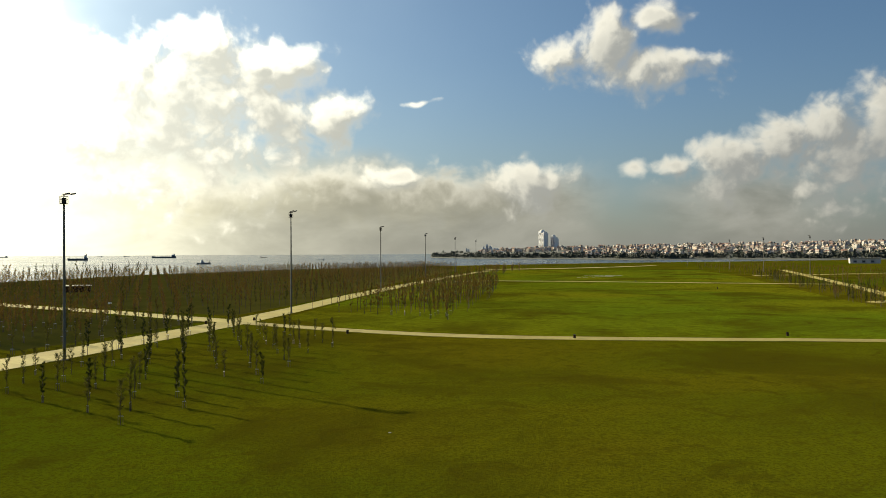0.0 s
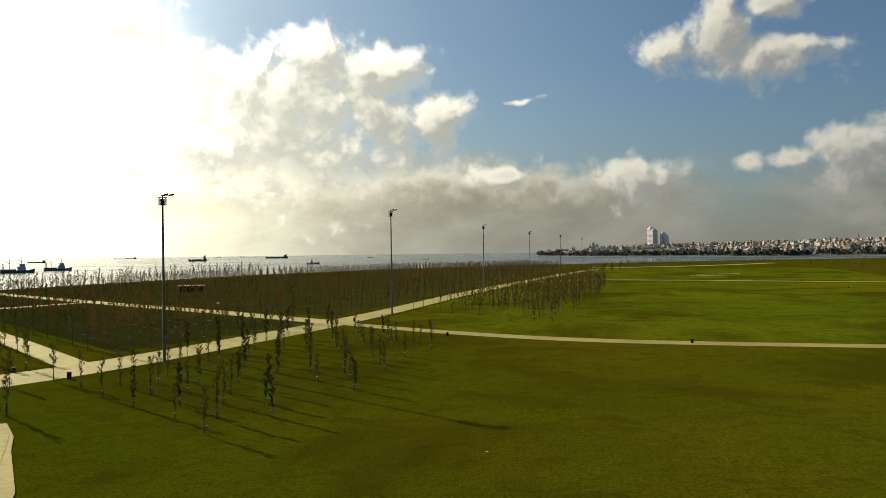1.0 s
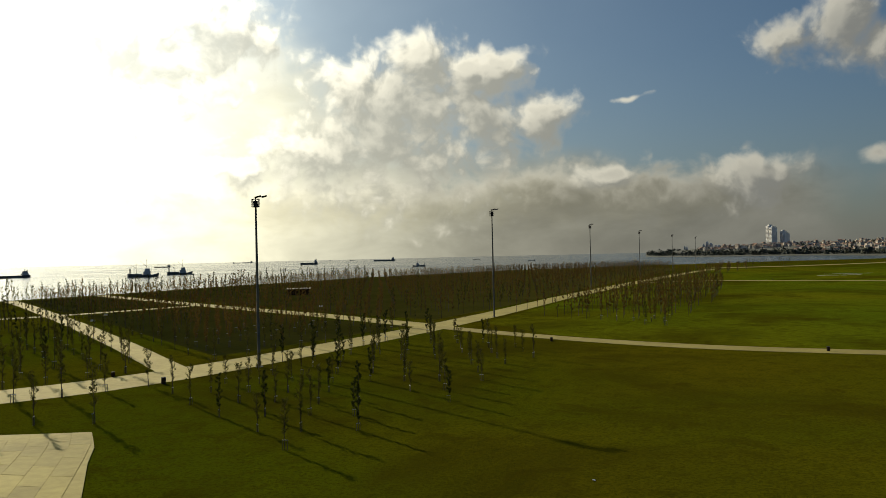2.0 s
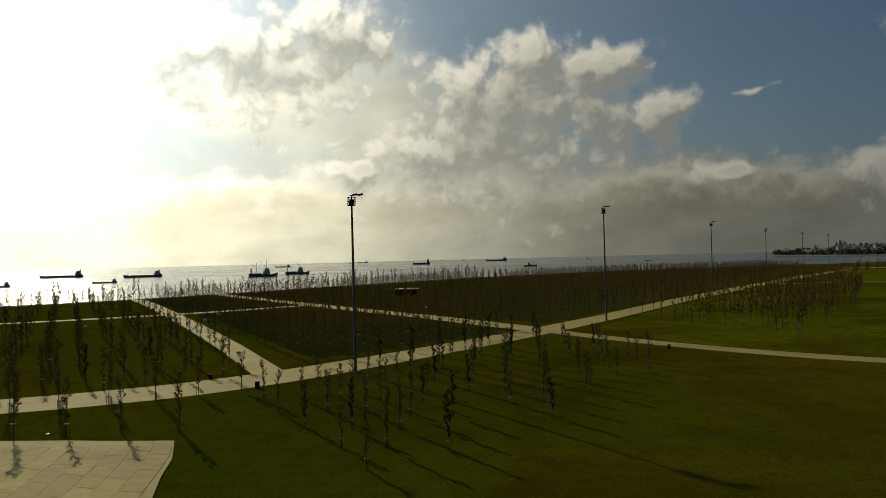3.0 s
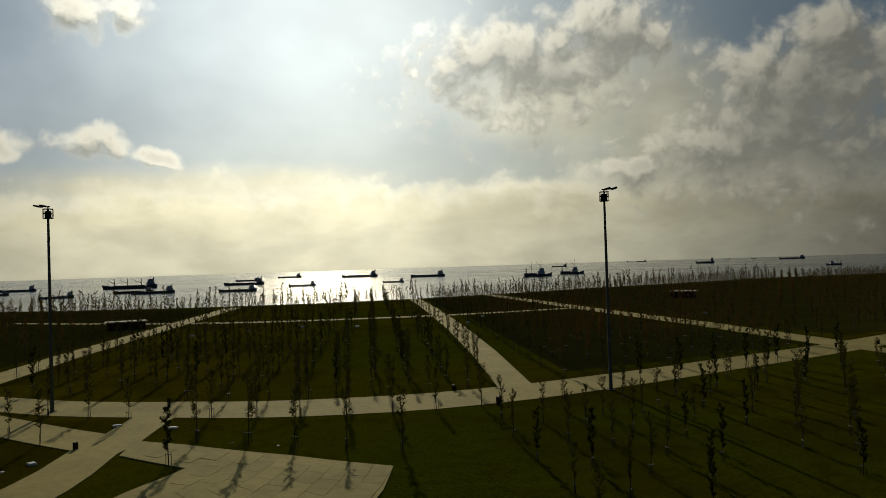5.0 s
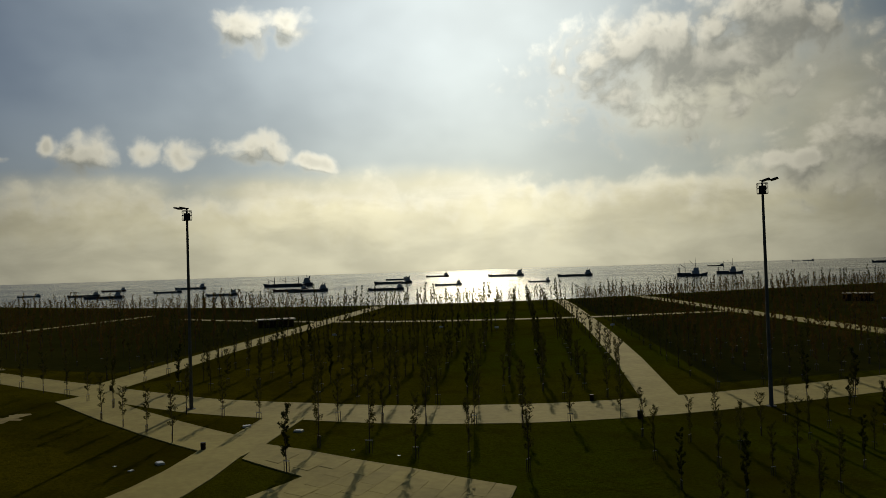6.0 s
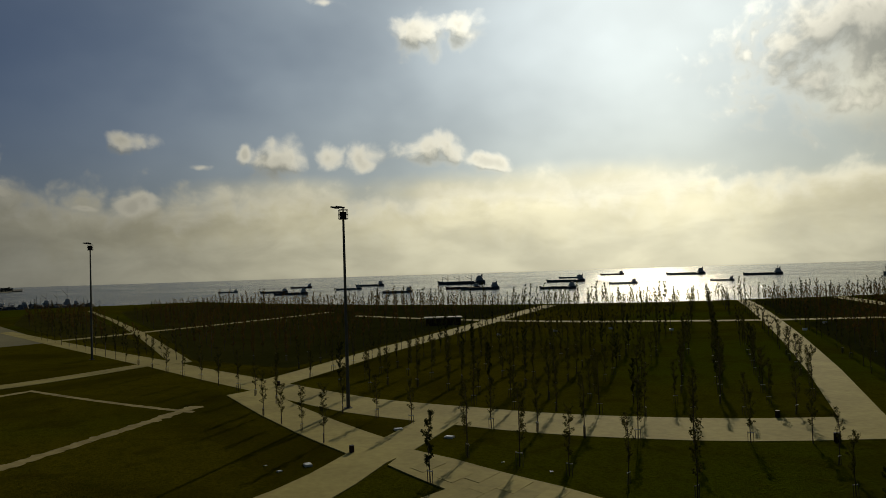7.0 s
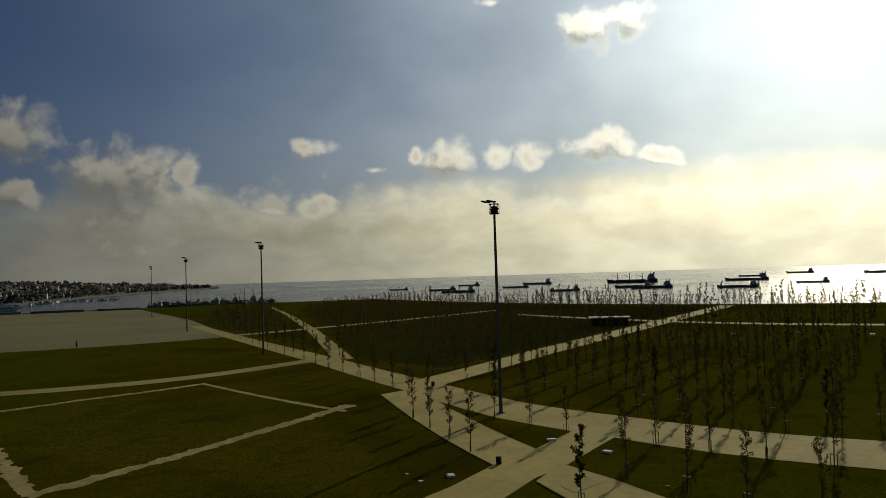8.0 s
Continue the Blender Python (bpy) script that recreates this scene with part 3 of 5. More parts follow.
# ---- young trees ----
def tree_shape(seed, high, leaves, size, slim, bare=0.3, branches=14, far=False):
    """Trunk and leaves of a young columnar tree, as (trunk verts, faces), (leaf verts, faces)."""
    rnd = random.Random(seed)
    tv, tf, lv, lf = [], [], [], []

    def limb(points, radii, sides):
        start = len(tv)
        for p, r in zip(points, radii):
            for i in range(sides):
                a = 2 * math.pi * i / sides
                tv.append((p[0] + r * math.cos(a), p[1] + r * math.sin(a), p[2]))
        for k in range(len(points) - 1):
            for i in range(sides):
                a, b = start + k * sides, start + (k + 1) * sides
                tf.append((a + i, a + (i + 1) % sides, b + (i + 1) % sides, b + i))

    sway = [(0, 0)] + [(rnd.uniform(-0.08, 0.08) * k, rnd.uniform(-0.08, 0.08) * k) for k in (1, 1.5, 2)]
    spine = [Vector((sway[k][0], sway[k][1], high * k / 3 * 0.94)) for k in range(4)]
    limb(spine, [0.055, 0.045, 0.030, 0.010], 5)

    def axis(h):
        s = min(h / (high * 0.94) * 3, 2.999)
        k = int(s)
        return spine[k].lerp(spine[k + 1], s - k)

    tips = []
    for b in range(branches):
        h = high * (bare + (0.92 - bare) * (b + rnd.random()) / branches)
        a = rnd.uniform(0, 6.283)
        reach = slim * (0.55 + 0.45 * math.sin(math.pi * min(1, (h / high - bare) / (1 - bare) * 0.85 + 0.15))) * rnd.uniform(0.6, 1.15)
        root = axis(h)
        tip = root + Vector((reach * math.cos(a), reach * math.sin(a), reach * rnd.uniform(0.9, 1.7)))
        limb([root, root.lerp(tip, 0.5) + Vector((0, 0, -0.04)), tip], [0.018, 0.012, 0.005], 3)
        tips.append((root, tip))
    for k in range(leaves):
        root, tip = tips[rnd.randrange(len(tips))]
        at = root.lerp(tip, rnd.uniform(0.25, 1.1)) + Vector([rnd.gauss(0, slim * 0.16) for _ in range(3)])
        s = size * rnd.uniform(0.6, 1.3)
        n = Vector([rnd.gauss(0, 1) for _ in range(3)]).normalized()
        x = n.orthogonal().normalized() * s
        y = n.cross(x).normalized() * s * 0.62
        i = len(lv)
        if far:
            lv += [tuple(at - x), tuple(at + y), tuple(at + x - y)]
            lf.append((i, i + 1, i + 2))
            continue
        lv += [tuple(at - x), tuple(at + y), tuple(at + x), tuple(at - y)]
        lf.append((i, i + 1, i + 2, i + 3))
    return (tv, tf), (lv, lf)


def stake(x):
    bm = bmesh.new()
    box(bm, x - 0.022, x + 0.022, -0.022, 0.022, 0, 1.1)
    me = bpy.data.meshes.new("stake")
    bmesh.ops.recalc_face_normals(bm, faces=bm.faces)
    bm.to_mesh(me)
    bm.free()
    me.materials.append(STAKE)
    return me


KINDS = []   # (look, label, height, leaves, leaf size, spread, leaf material, bare share)
for seed in range(3):
    KINDS.append(("green", "slim young tree with sparse dull-green leaves, staked in the lawn", 5.6 + 0.4 * seed, 760, 0.075, 0.52, LEAF_GREEN, 0.26))
for seed in range(2):
    KINDS.append(("dense", "columnar young tree with dense dark leaves, staked in the lawn", 6.0 + 0.4 * seed, 1250, 0.080, 0.46, LEAF_DARK, 0.20))
for seed in range(3):
    KINDS.append(("rust", "slim young tree with rusty autumn leaves, staked in the lawn", 5.4 + 0.4 * seed, 760, 0.075, 0.52, LEAF_RUST, 0.26))
STAKES = (stake(-0.28), stake(0.28))
bm = bmesh.new()
box(bm, -0.32, 0.32, 0.022, 0.05, 0.98, 1.06)
TIES = bpy.data.meshes.new("crossbar")
bm.to_mesh(TIES)
bm.free()
TIES.materials.append(TIE)
NEAR_TREES, FAR_SHAPES = [], []
for k, (look_, label, high, leaves, size, slim, leaf, bare) in enumerate(KINDS):
    trunk, crown = tree_shape(100 + k, high, leaves, size, slim, bare, 18)
    NEAR_TREES.append((look_, label, mesh_of("trunk", *trunk, BARK), mesh_of("crown", *crown, leaf)))
    trunk, crown = tree_shape(200 + k, high, 260 if look_ != "dense" else 420, 0.130, slim * 0.92, bare, 7, True)
    FAR_SHAPES.append((look_, [np.array(trunk[0]), np.array(trunk[1]), np.array(crown[0]), np.array(crown[1])]))

TREES = []   # (u, v, look)
rnd = random.Random(7)
SKIP = [strip(line, (width if isinstance(width, (int, float)) else width[1]) + 1.2, 10) for _, line, width in LANES] + [PLAZA]


def grove(poly, along, across, look_, origin=(0.0, 0.0), loss=0.05, turn=9.0, wobble=0.25):
    """Rows of trees on the plan within an outline."""
    c, s = math.cos(radians(turn)), math.sin(radians(turn))
    e1, e2 = (-c, s), (s, c)
    span = [abs(p[0] - origin[0]) + abs(p[1] - origin[1]) for p in poly]
    n = int(max(span) / min(along, across)) + 2
    for i in range(-n, n):
        for j in range(-n, n):
            u = origin[0] + i * along * e1[0] + j * across * e2[0]
            v = origin[1] + i * along * e1[1] + j * across * e2[1]
            if not inside((u, v), poly) or rnd.random() < loss:
                continue
            u, v = u + rnd.gauss(0, wobble), v + rnd.gauss(0, wobble)
            if any(inside((u, v), lane) for lane in SKIP):
                continue
            pick = look_ if rnd.random() < 0.85 else ("green" if look_ == "rust" else "dense" if look_ == "green" else "green")
            TREES.append((u, v, pick))


def row(points, gap, look_, shift=0.0):
    line = dense(points, 0.5, False)
    gone = gap - shift
    for a, b in zip(line, line[1:]):
        gone += math.hypot(b[0] - a[0], b[1] - a[1])
        if gone >= gap:
            gone -= gap
            TREES.append((b[0] + rnd.gauss(0, 0.1), b[1] + rnd.gauss(0, 0.1), look_))


row([(-51.6, -19.5), (-49.2, -13.3), (-47.4, -7.5), (-44.9, -2.3)], 3.9, "green", 3.8)
row([(-43.6, 3.6), (-40.9, 7.6)], 4.3, "dense", 4.3)
row([(-46.9, 8.4), (-43.3, 21.3), (-40.6, 25.8)], 4.5, "green", 0.2)
row([(-65.5, -110), (-59.4, -51), (-57.0, -26), (-53.5, -14)], 4.6, "green", 1)
row([(-69.5, -110), (-66.2, -52)], 4.6, "green", 2)
row([(-54.6, -9), (-53.6, 1)], 4.4, "green", 1)
row([(-54.2, 6), (-51.4, 24), (-48.9, 38)], 4.5, "green", 3)
row([(-61.0, 3), (-57.9, 23), (-56.2, 38)], 4.6, "green", 2)
row([(-54.6, 47), (-49.6, 67), (-44.0, 84)], 4.6, "green", 2)
row([(-46.4, 53), (-42.6, 67), (-38, 82)], 4.6, "dense", 1)
row([(-38.6, 110), (-31, 146), (-18.5, 193), (5, 270)], 4.8, "green", 2)
row([(-31.5, 108), (-24.6, 142), (-11, 191), (14, 270)], 4.8, "rust", 2)
row([(-58, 48.5), (-72, 50.6), (-99, 54.5), (-150, 61.5)], 4.2, "green", 2)
row([(-60, 40.2), (-72, 42.6), (-99, 46.5), (-150, 53.5)], 4.2, "green", 1)
row([(-64, -28), (-87, -25), (-115, -19), (-165, -7.5)], 4.4, "green", 2)
row([(-64, -21.6), (-87, -18), (-115, -12), (-165, 0)], 4.4, "green", 2)
row([(-45, 92), (-70, 93.8), (-160, 93.5)], 4.6, "green", 2)
row([(-49, 85), (-70, 87.2), (-160, 86.5)], 4.6, "rust", 2)
W1 = [(-62, -17), (-125, -8), (-128, 14), (-122.5, 45), (-59, 36), (-63, 4)]
grove(W1, 3.9, 4.5, "green", (-62, 22))
W2 = [(-134, -9), (-168, -1), (-166, 52), (-126, 47)]
grove(W2, 3.9, 4.5, "green", (-62, 22))
NW1 = [(-58, 51), (-115, 56), (-113, 84), (-46, 85)]
grove(NW1, 3.4, 3.8, "rust", (-60, 52), wobble=0.15)
NW2 = [(-122, 56), (-168, 62), (-168, 86), (-118, 86)]
grove(NW2, 3.8, 4.2, "rust", (-60, 52), wobble=0.15)
NW3 = [(-44, 95), (-168, 95), (-170, 142), (-158, 220), (-110, 320), (-20, 405), (10, 340), (-22, 195), (-36, 125)]
grove(NW3, 4.1, 4.5, "rust", (-60, 100), wobble=0.2)
SW1 = [(-72, -30), (-160, -12), (-176, -60), (-172, -150), (-128, -150), (-108, -132), (-90, -92), (-70, -52)]
grove(SW1, 4.2, 4.5, "rust", (-80, -60), turn=20)
SW2 = [(-71, -66), (-80, -92), (-98, -132), (-116, -176), (-100, -190), (-78, -150), (-72, -106)]
grove(SW2, 4.2, 4.5, "rust", (-80, -60), turn=20)
E2 = [(-24, 106), (1, 97.5), (12, 135), (22, 190), (14, 205), (-4, 195), (-18, 142)]
grove(E2, 3.1, 3.5, "rust", (-24, 106))
NE = [(-2, 212), (16, 222), (40, 300), (60, 345), (36, 342), (14, 270)]
grove(NE, 4.6, 4.8, "rust", (0, 215))
EA = [(114, 92), (131, 142), (172, 256), (205, 400), (330, 420), (320, 150), (190, 70)]
grove(EA, 8.6, 9.2, "rust", (120, 100), 0.15, 25, 0.7)
for k in range(190):
    s_ = k / 189
    u, v = (112 + 24 * s_ * 2, 92 + 60 * s_ * 2) if s_ < 0.5 else (136 + 44 * (s_ - 0.5) * 2, 152 + 110 * (s_ - 0.5) * 2)
    TREES.append((u + abs(rnd.gauss(0, 14)), v + rnd.gauss(0, 3), "dense" if rnd.random() < 0.75 else "rust"))
for k in range(95):
    TREES.append((52 + k * 1.6, 366 + k * 0.875 + rnd.gauss(0, 0.6), "dense"))
for k in range(210):
    v = -70 + k * 1.55
    TREES.append((-170.5 + (3 if v < 60 else 0) + rnd.gauss(0, 1.6), v + rnd.gauss(0, 0.5), "dense" if 8 < v < 26 or rnd.random() < 0.5 else "green"))

# places, looks and sizes; beside the shore they stand taller
TREES = [(site(u, v), look_, rnd.uniform(0.95, 1.5) if u < -164 else 0.7 if u > 100 else 1.0) for u, v, look_ in TREES]


def lawn_trees():
    """A slanting lattice of small trees between the promenade and the open lawn."""
    start, along, back = Vector((-26.7, 64.7, 0)), Vector((-6.1, 5.0, 0)), Vector((-1.95, 5.85, 0))
    first = {-6: 14, -5: 12, -4: 9, -3: 6, -2: 5, -1: 2}
    for i in range(-6, 6):
        for j in range(first.get(i, 0), 20):
            at = start + i * along + j * back
            edge = -57 + (at.y - 84) * (0.35 if at.y < 104 else 0.2)
            if at.x < edge + 2.5 or at.y > 126 - 0.9 * (at.x + 17) or rnd.random() < 0.07:
                continue
            at += Vector((rnd.gauss(0, 0.25), rnd.gauss(0, 0.25), 0))
            TREES.append((at, "dense" if i == -1 and j < 5 or rnd.random() < 0.2 else "green", 0.74))


lawn_trees()
EYE = site(-10, 22)


def plant(at, look_, size, k):
    options = [n for n in NEAR_TREES if n[0] == look_]
    _, label, trunk, crown = options[k % len(options)]
    thing = empty("young_tree", label, "tree", "young park trees")
    part("trunk", trunk, None, thing)
    part("crown", crown, None, thing)
    part("stake", STAKES[0], None, thing)
    part("stake", STAKES[1], None, thing)
    part("crossbar", TIES, None, thing, "pale tie bar")
    scale = (0.76 + 0.28 * random.Random(k).random()) * size
    thing.matrix_basis = Matrix.Translation(at) @ pose(0, 0, 0, 0, 0, (k * 47) % 360) @ Matrix.Scale(scale, 4)


TREES.sort(key=lambda p: (p[0] - EYE).length)
for k, (at, look_, size) in enumerate(TREES[:300]):
    plant(at, look_, size, k)


def far_trees(name, rows, label):
    """Trees too many to count, as one mesh of trunks and one of leaves for each colour."""
    sets = {}
    rng = np.random.default_rng(5)
    for k, (place, look_, size) in enumerate(rows):
        options = [s for kind, s in FAR_SHAPES if kind == look_]
        tv, tf, lv, lf = options[k % len(options)]
        a, s = rng.uniform(0, 6.283), rng.uniform(0.78, 1.18) * size
        turn = np.array([[math.cos(a), -math.sin(a), 0], [math.sin(a), math.cos(a), 0], [0, 0, 1]]) * s
        at = np.array(place)
        for key, vs, fs in (("trunk", tv, tf), (look_, lv, lf)):
            bucket = sets.setdefault(key, [[], [], 0])
            bucket[0].append(vs @ turn.T + at)
            bucket[1].append(fs + bucket[2])
            bucket[2] += len(vs)
    thing = empty(name, label, "trees", kind="stuff")
    mats = {"trunk": BARK, "green": LEAF_GREEN, "rust": LEAF_RUST, "dense": LEAF_DARK}
    for key, (vs, fs, _) in sets.items():
        tagged(part("trunks" if key == "trunk" else key + "_leaves", mesh_of(key, np.concatenate(vs).tolist(), np.concatenate(fs).tolist(), mats[key]), None, thing), kind="stuff")


far_trees("tree_plantation", TREES[300:], "rows of slim young trees in autumn leaf across the park")

# ---- ships at anchor ----
def afloat(turn, away, z=0.0):
    """A place out at sea or on the far shore, by its turn from +y and its distance from the park."""
    return Vector((-4 - away * math.sin(turn), 26 + away * math.cos(turn), z))


def hull_mesh(length, beam, deck, sheer, bow=0.22):
    """A ship's hull, stern at -x, bow at +x, with a raised bow and stern."""
    bm = bmesh.new()
    rows = []
    n = 14
    for k in range(n + 1):
        s = k / n
        x = -length / 2 + s * length
        full = min(1, (1 - s) / bow) ** 0.55 if s > 1 - bow else min(1, 0.72 + s * 2.2)
        w = beam / 2 * max(full, 0.02)
        top = deck + sheer * (max(0, (s - 0.80) / 0.20) ** 1.3 + 0.75 * (1 if s < 0.2 else 0))
        rake = length * 0.035 * max(0, (s - 0.85) / 0.15)
        rows.append([bm.verts.new((x, -w * 0.72, -1.2)), bm.verts.new((x + rake * 0.4, -w * 0.95, deck * 0.4)), bm.verts.new((x + rake, -w, top)),
                     bm.verts.new((x + rake, w, top)), bm.verts.new((x + rake * 0.4, w * 0.95, deck * 0.4)), bm.verts.new((x, w * 0.72, -1.2))])
    for a, b in zip(rows, rows[1:]):
        for i in range(6):
            bm.faces.new((a[i], a[(i + 1) % 6], b[(i + 1) % 6], b[i]))
    bm.faces.new(rows[0])
    bm.faces.new(rows[-1][::-1])
    return bm


def cargo_ship(length, style, red=False):
    L = length
    beam, deck = L * 0.16, L * 0.042
    thing = empty("cargo_ship", "dark-hulled coaster at anchor with a white deckhouse aft" if style != "crane" else "large dark cargo ship at anchor with three deck cranes", "ship", "anchored ships")
    part("hull", hull_mesh(L, beam, deck, L * 0.03), HULL_RED if red else HULL_HAZY, thing)
    bm = bmesh.new()
    box(bm, -L * 0.26, L * 0.34, -beam * 0.36, beam * 0.36, deck - 0.3, deck + L * 0.013, 0.1)
    part("hatch_cover", bm, DECK, thing)
    house = bmesh.new()
    z = deck + L * 0.016
    for k, (x0, x1, w) in enumerate(((-0.46, -0.29, 0.42), (-0.45, -0.31, 0.40), (-0.44, -0.32, 0.38), (-0.42, -0.335, 0.44))):
        h = L * 0.023
        box(house, L * x0, L * x1, -beam * w, beam * w, z, z + h, 0.05)
        z += h
        if style == "low" and k == 2:
            break
    deckhouse = part("deckhouse", house, SHIP_WHITE, thing)
    bm = bmesh.new()
    x1 = L * (-0.32 if style == "low" else -0.335) + 0.02
    for k in range(5):
        y = beam * (-0.32 + 0.16 * k)
        box(bm, x1, x1 + 0.12, y - beam * 0.055, y + beam * 0.055, z - L * 0.016, z - L * 0.006)
    part("bridge_windows", bm, GLASS_DARK, deckhouse)
    bm = bmesh.new()
    tube(bm, [(-L * 0.43, 0, z - L * 0.02), (-L * 0.435, 0, z + L * 0.03)], [L * 0.016, L * 0.013], 10)
    part("funnel", bm, HULL_HAZY, thing)
    bm = bmesh.new()
    tube(bm, [(-L * 0.37, 0, z), (-L * 0.37, 0, z + L * 0.055)], [L * 0.005, L * 0.003], 6)
    tube(bm, [(-L * 0.37, -beam * 0.2, z + L * 0.03), (-L * 0.37, beam * 0.2, z + L * 0.03)], [L * 0.002] * 2, 5)
    part("radar_mast", bm, DECK, thing)
    bm = bmesh.new()
    tube(bm, [(L * 0.42, 0, deck), (L * 0.42, 0, deck + L * 0.075)], [L * 0.005, L * 0.003], 6)
    part("fore_mast", bm, DECK, thing)
    if style == "crane":
        for x in (-0.2, 0.06, 0.3):
            bm = bmesh.new()
            tube(bm, [(L * x, 0, deck), (L * x, 0, deck + L * 0.13)], [L * 0.009, L * 0.006], 8)
            tube(bm, [(L * x, 0, deck + L * 0.05), (L * (x + 0.13), 0, deck + L * 0.10)], [L * 0.005, L * 0.003], 6)
            part("deck_crane", bm, DECK, thing)
    return thing


def trawler(length, mast=1.0):
    L = length
    beam, deck = L * 0.26, L * 0.07
    thing = empty("fishing_boat", "dark fishing trawler at anchor with masts and gallows", "fishing boat", "fishing boats")
    part("hull", hull_mesh(L, beam, deck, L * 0.05, 0.3), HULL_HAZY, thing)
    bm = bmesh.new()
    box(bm, L * 0.0, L * 0.24, -beam * 0.36, beam * 0.36, deck - 0.2, deck + L * 0.10, 0.1)
    box(bm, L * 0.06, L * 0.22, -beam * 0.30, beam * 0.30, deck + L * 0.10, deck + L * 0.18, 0.1)
    house = part("wheelhouse", bm, SHIP_WHITE, thing)
    bm = bmesh.new()
    for k in range(4):
        y = beam * (-0.2 + 0.133 * k)
        box(bm, L * 0.215, L * 0.215 + 0.12, y - beam * 0.045, y + beam * 0.045, deck + L * 0.125, deck + L * 0.16)
    part("windows", bm, GLASS_DARK, house)
    for x, h in ((0.13, 0.46 * mast), (-0.22, 0.36 * mast)):
        bm = bmesh.new()
        tube(bm, [(L * x, 0, deck), (L * x, 0, deck + L * h)], [L * 0.010, L * 0.005], 6)
        tube(bm, [(L * x, 0, deck + L * h * 0.5), (L * (x - 0.2), 0, deck + L * h * 0.85)], [L * 0.006, L * 0.004], 6)
        part("mast", bm, DECK, thing)
    bm = bmesh.new()
    for y in (-0.38, 0.38):
        tube(bm, [(-L * 0.42, beam * y, deck), (-L * 0.42, beam * y, deck + L * 0.18)], [L * 0.01] * 2, 6)
    tube(bm, [(-L * 0.42, -beam * 0.38, deck + L * 0.18), (-L * 0.42, beam * 0.38, deck + L * 0.18)], [L * 0.01] * 2, 6)
    part("gallows", bm, DECK, thing)
    bm = bmesh.new()
    box(bm, -L * 0.32, -L * 0.04, -beam * 0.3, beam * 0.3, deck - 0.1, deck + L * 0.035, 0.1)
    part("net_pile", bm, ROCK, thing)
    return thing


def moor(thing, turn, away, swing, tall=1.2):
    at = afloat(turn, away, -1.6)
    thing.matrix_basis = Matrix.Translation(at) @ Matrix.Rotation(turn + swing, 4, "Z") @ Matrix.Diagonal((1, 1, tall, 1))


# (turn, distance, length, look, bow to the west)
FLEET = [(1.4557, 898, 21, "low", 0), (1.3981, 797, 27, "low", 0), (1.3755, 700, 30, "aft", 0), (1.3677, 1053, 28, "aft", 0), (1.3051, 833, 27, "low", 0),
         (1.2803, 1019, 37, "aft", 0), (1.2396, 646, 24, "aft", 0), (1.1614, 949, 57, "crane", 0), (1.1567, 709, 31, "low", 0), (1.1343, 666, 33, "aft", 0),
         (1.0347, 629, 29, "aft", 0), (1.0281, 906, 43, "aft", 0), (1.0249, 1219, 34, "low", 0), (0.9734, 1502, 44, "aft", 0), (0.9556, 735, 25, "aft", 0),
         (0.8838, 1244, 56, "aft", 0), (0.8394, 770, 21, "aft", 0), (0.7954, 1056, 46, "aft", 0), (0.6269, 2146, 40, "low", 0),
         (0.4481, 1875, 40, "aft", 0), (0.5383, 3578, 30, "aft", 1), (0.5246, 3578, 44, "aft", 0), (0.3504, 2563, 70, "low", 0),
         (0.2307, 2311, 20, "aft", 1), (0.4224, 3578, 22, "aft", 0), (0.3927, 3578, 22, "aft", 1), (0.1581, 1533, 14, "aft", 0)]
for k, (turn, away, length, style, west) in enumerate(FLEET):
    moor(cargo_ship(length, style, k % 5 == 3), turn, away, math.pi * (1 - west) + math.sin(k * 2.3) * 0.22, 2.0 if turn == 0.4481 else 1.2)
for turn, away, length in ((0.6529, 849, 30), (0.6097, 940, 28), (0.3058, 1100, 18)):
    moor(trawler(length), turn, away, 0.15 if length > 20 else 3.3)

# ---- far shore to the north-east: hill, woods, houses, towers ----
rnd = random.Random(21)


def shore_height(turn):
    """How high the far hill stands, by its turn."""
    s = (0.02 - turn) / 0.5
    return 6 + 12 * min(1, max(0, s * 3)) + 16 * min(1.4, max(0, s))


def hill_mesh(name, turns, near, far, rise, mat):
    verts, faces = [], []
    cols = len(turns)
    for j, share in enumerate((0.0, 0.05, 0.3, 0.65, 1.0, 1.25)):
        for a in turns:
            away = near(a) + (far - near(a)) * share
            h = (-3.0, 0.5, 0.30 * rise(a), 0.75 * rise(a), rise(a), 0.85 * rise(a))[j]
            h += 0 if j < 2 else 2.5 * noise.noise(Vector((a * 40, share * 6, 3)))
            verts.append(afloat(a, away, h))
    for j in range(5):
        for i in range(cols - 1):
            a = j * cols + i
            faces.append((a, a + 1, a + cols + 1, a + cols))
    return mesh_of(name, verts, faces, mat)


def north_coast(a):
    s = min(1, max(0, (0.012 - a) / 0.26))
    return 1900 - 600 * s ** 0.6 + (40 * math.sin(a * 30))


TURNS = [0.014 - 0.9 * k / 80 for k in range(81)]
tagged(new("hillside", hill_mesh("hillside", TURNS, north_coast, 2700, shore_height, HILL)), "low built-up hillside across the bay", "hillside", kind="structure")


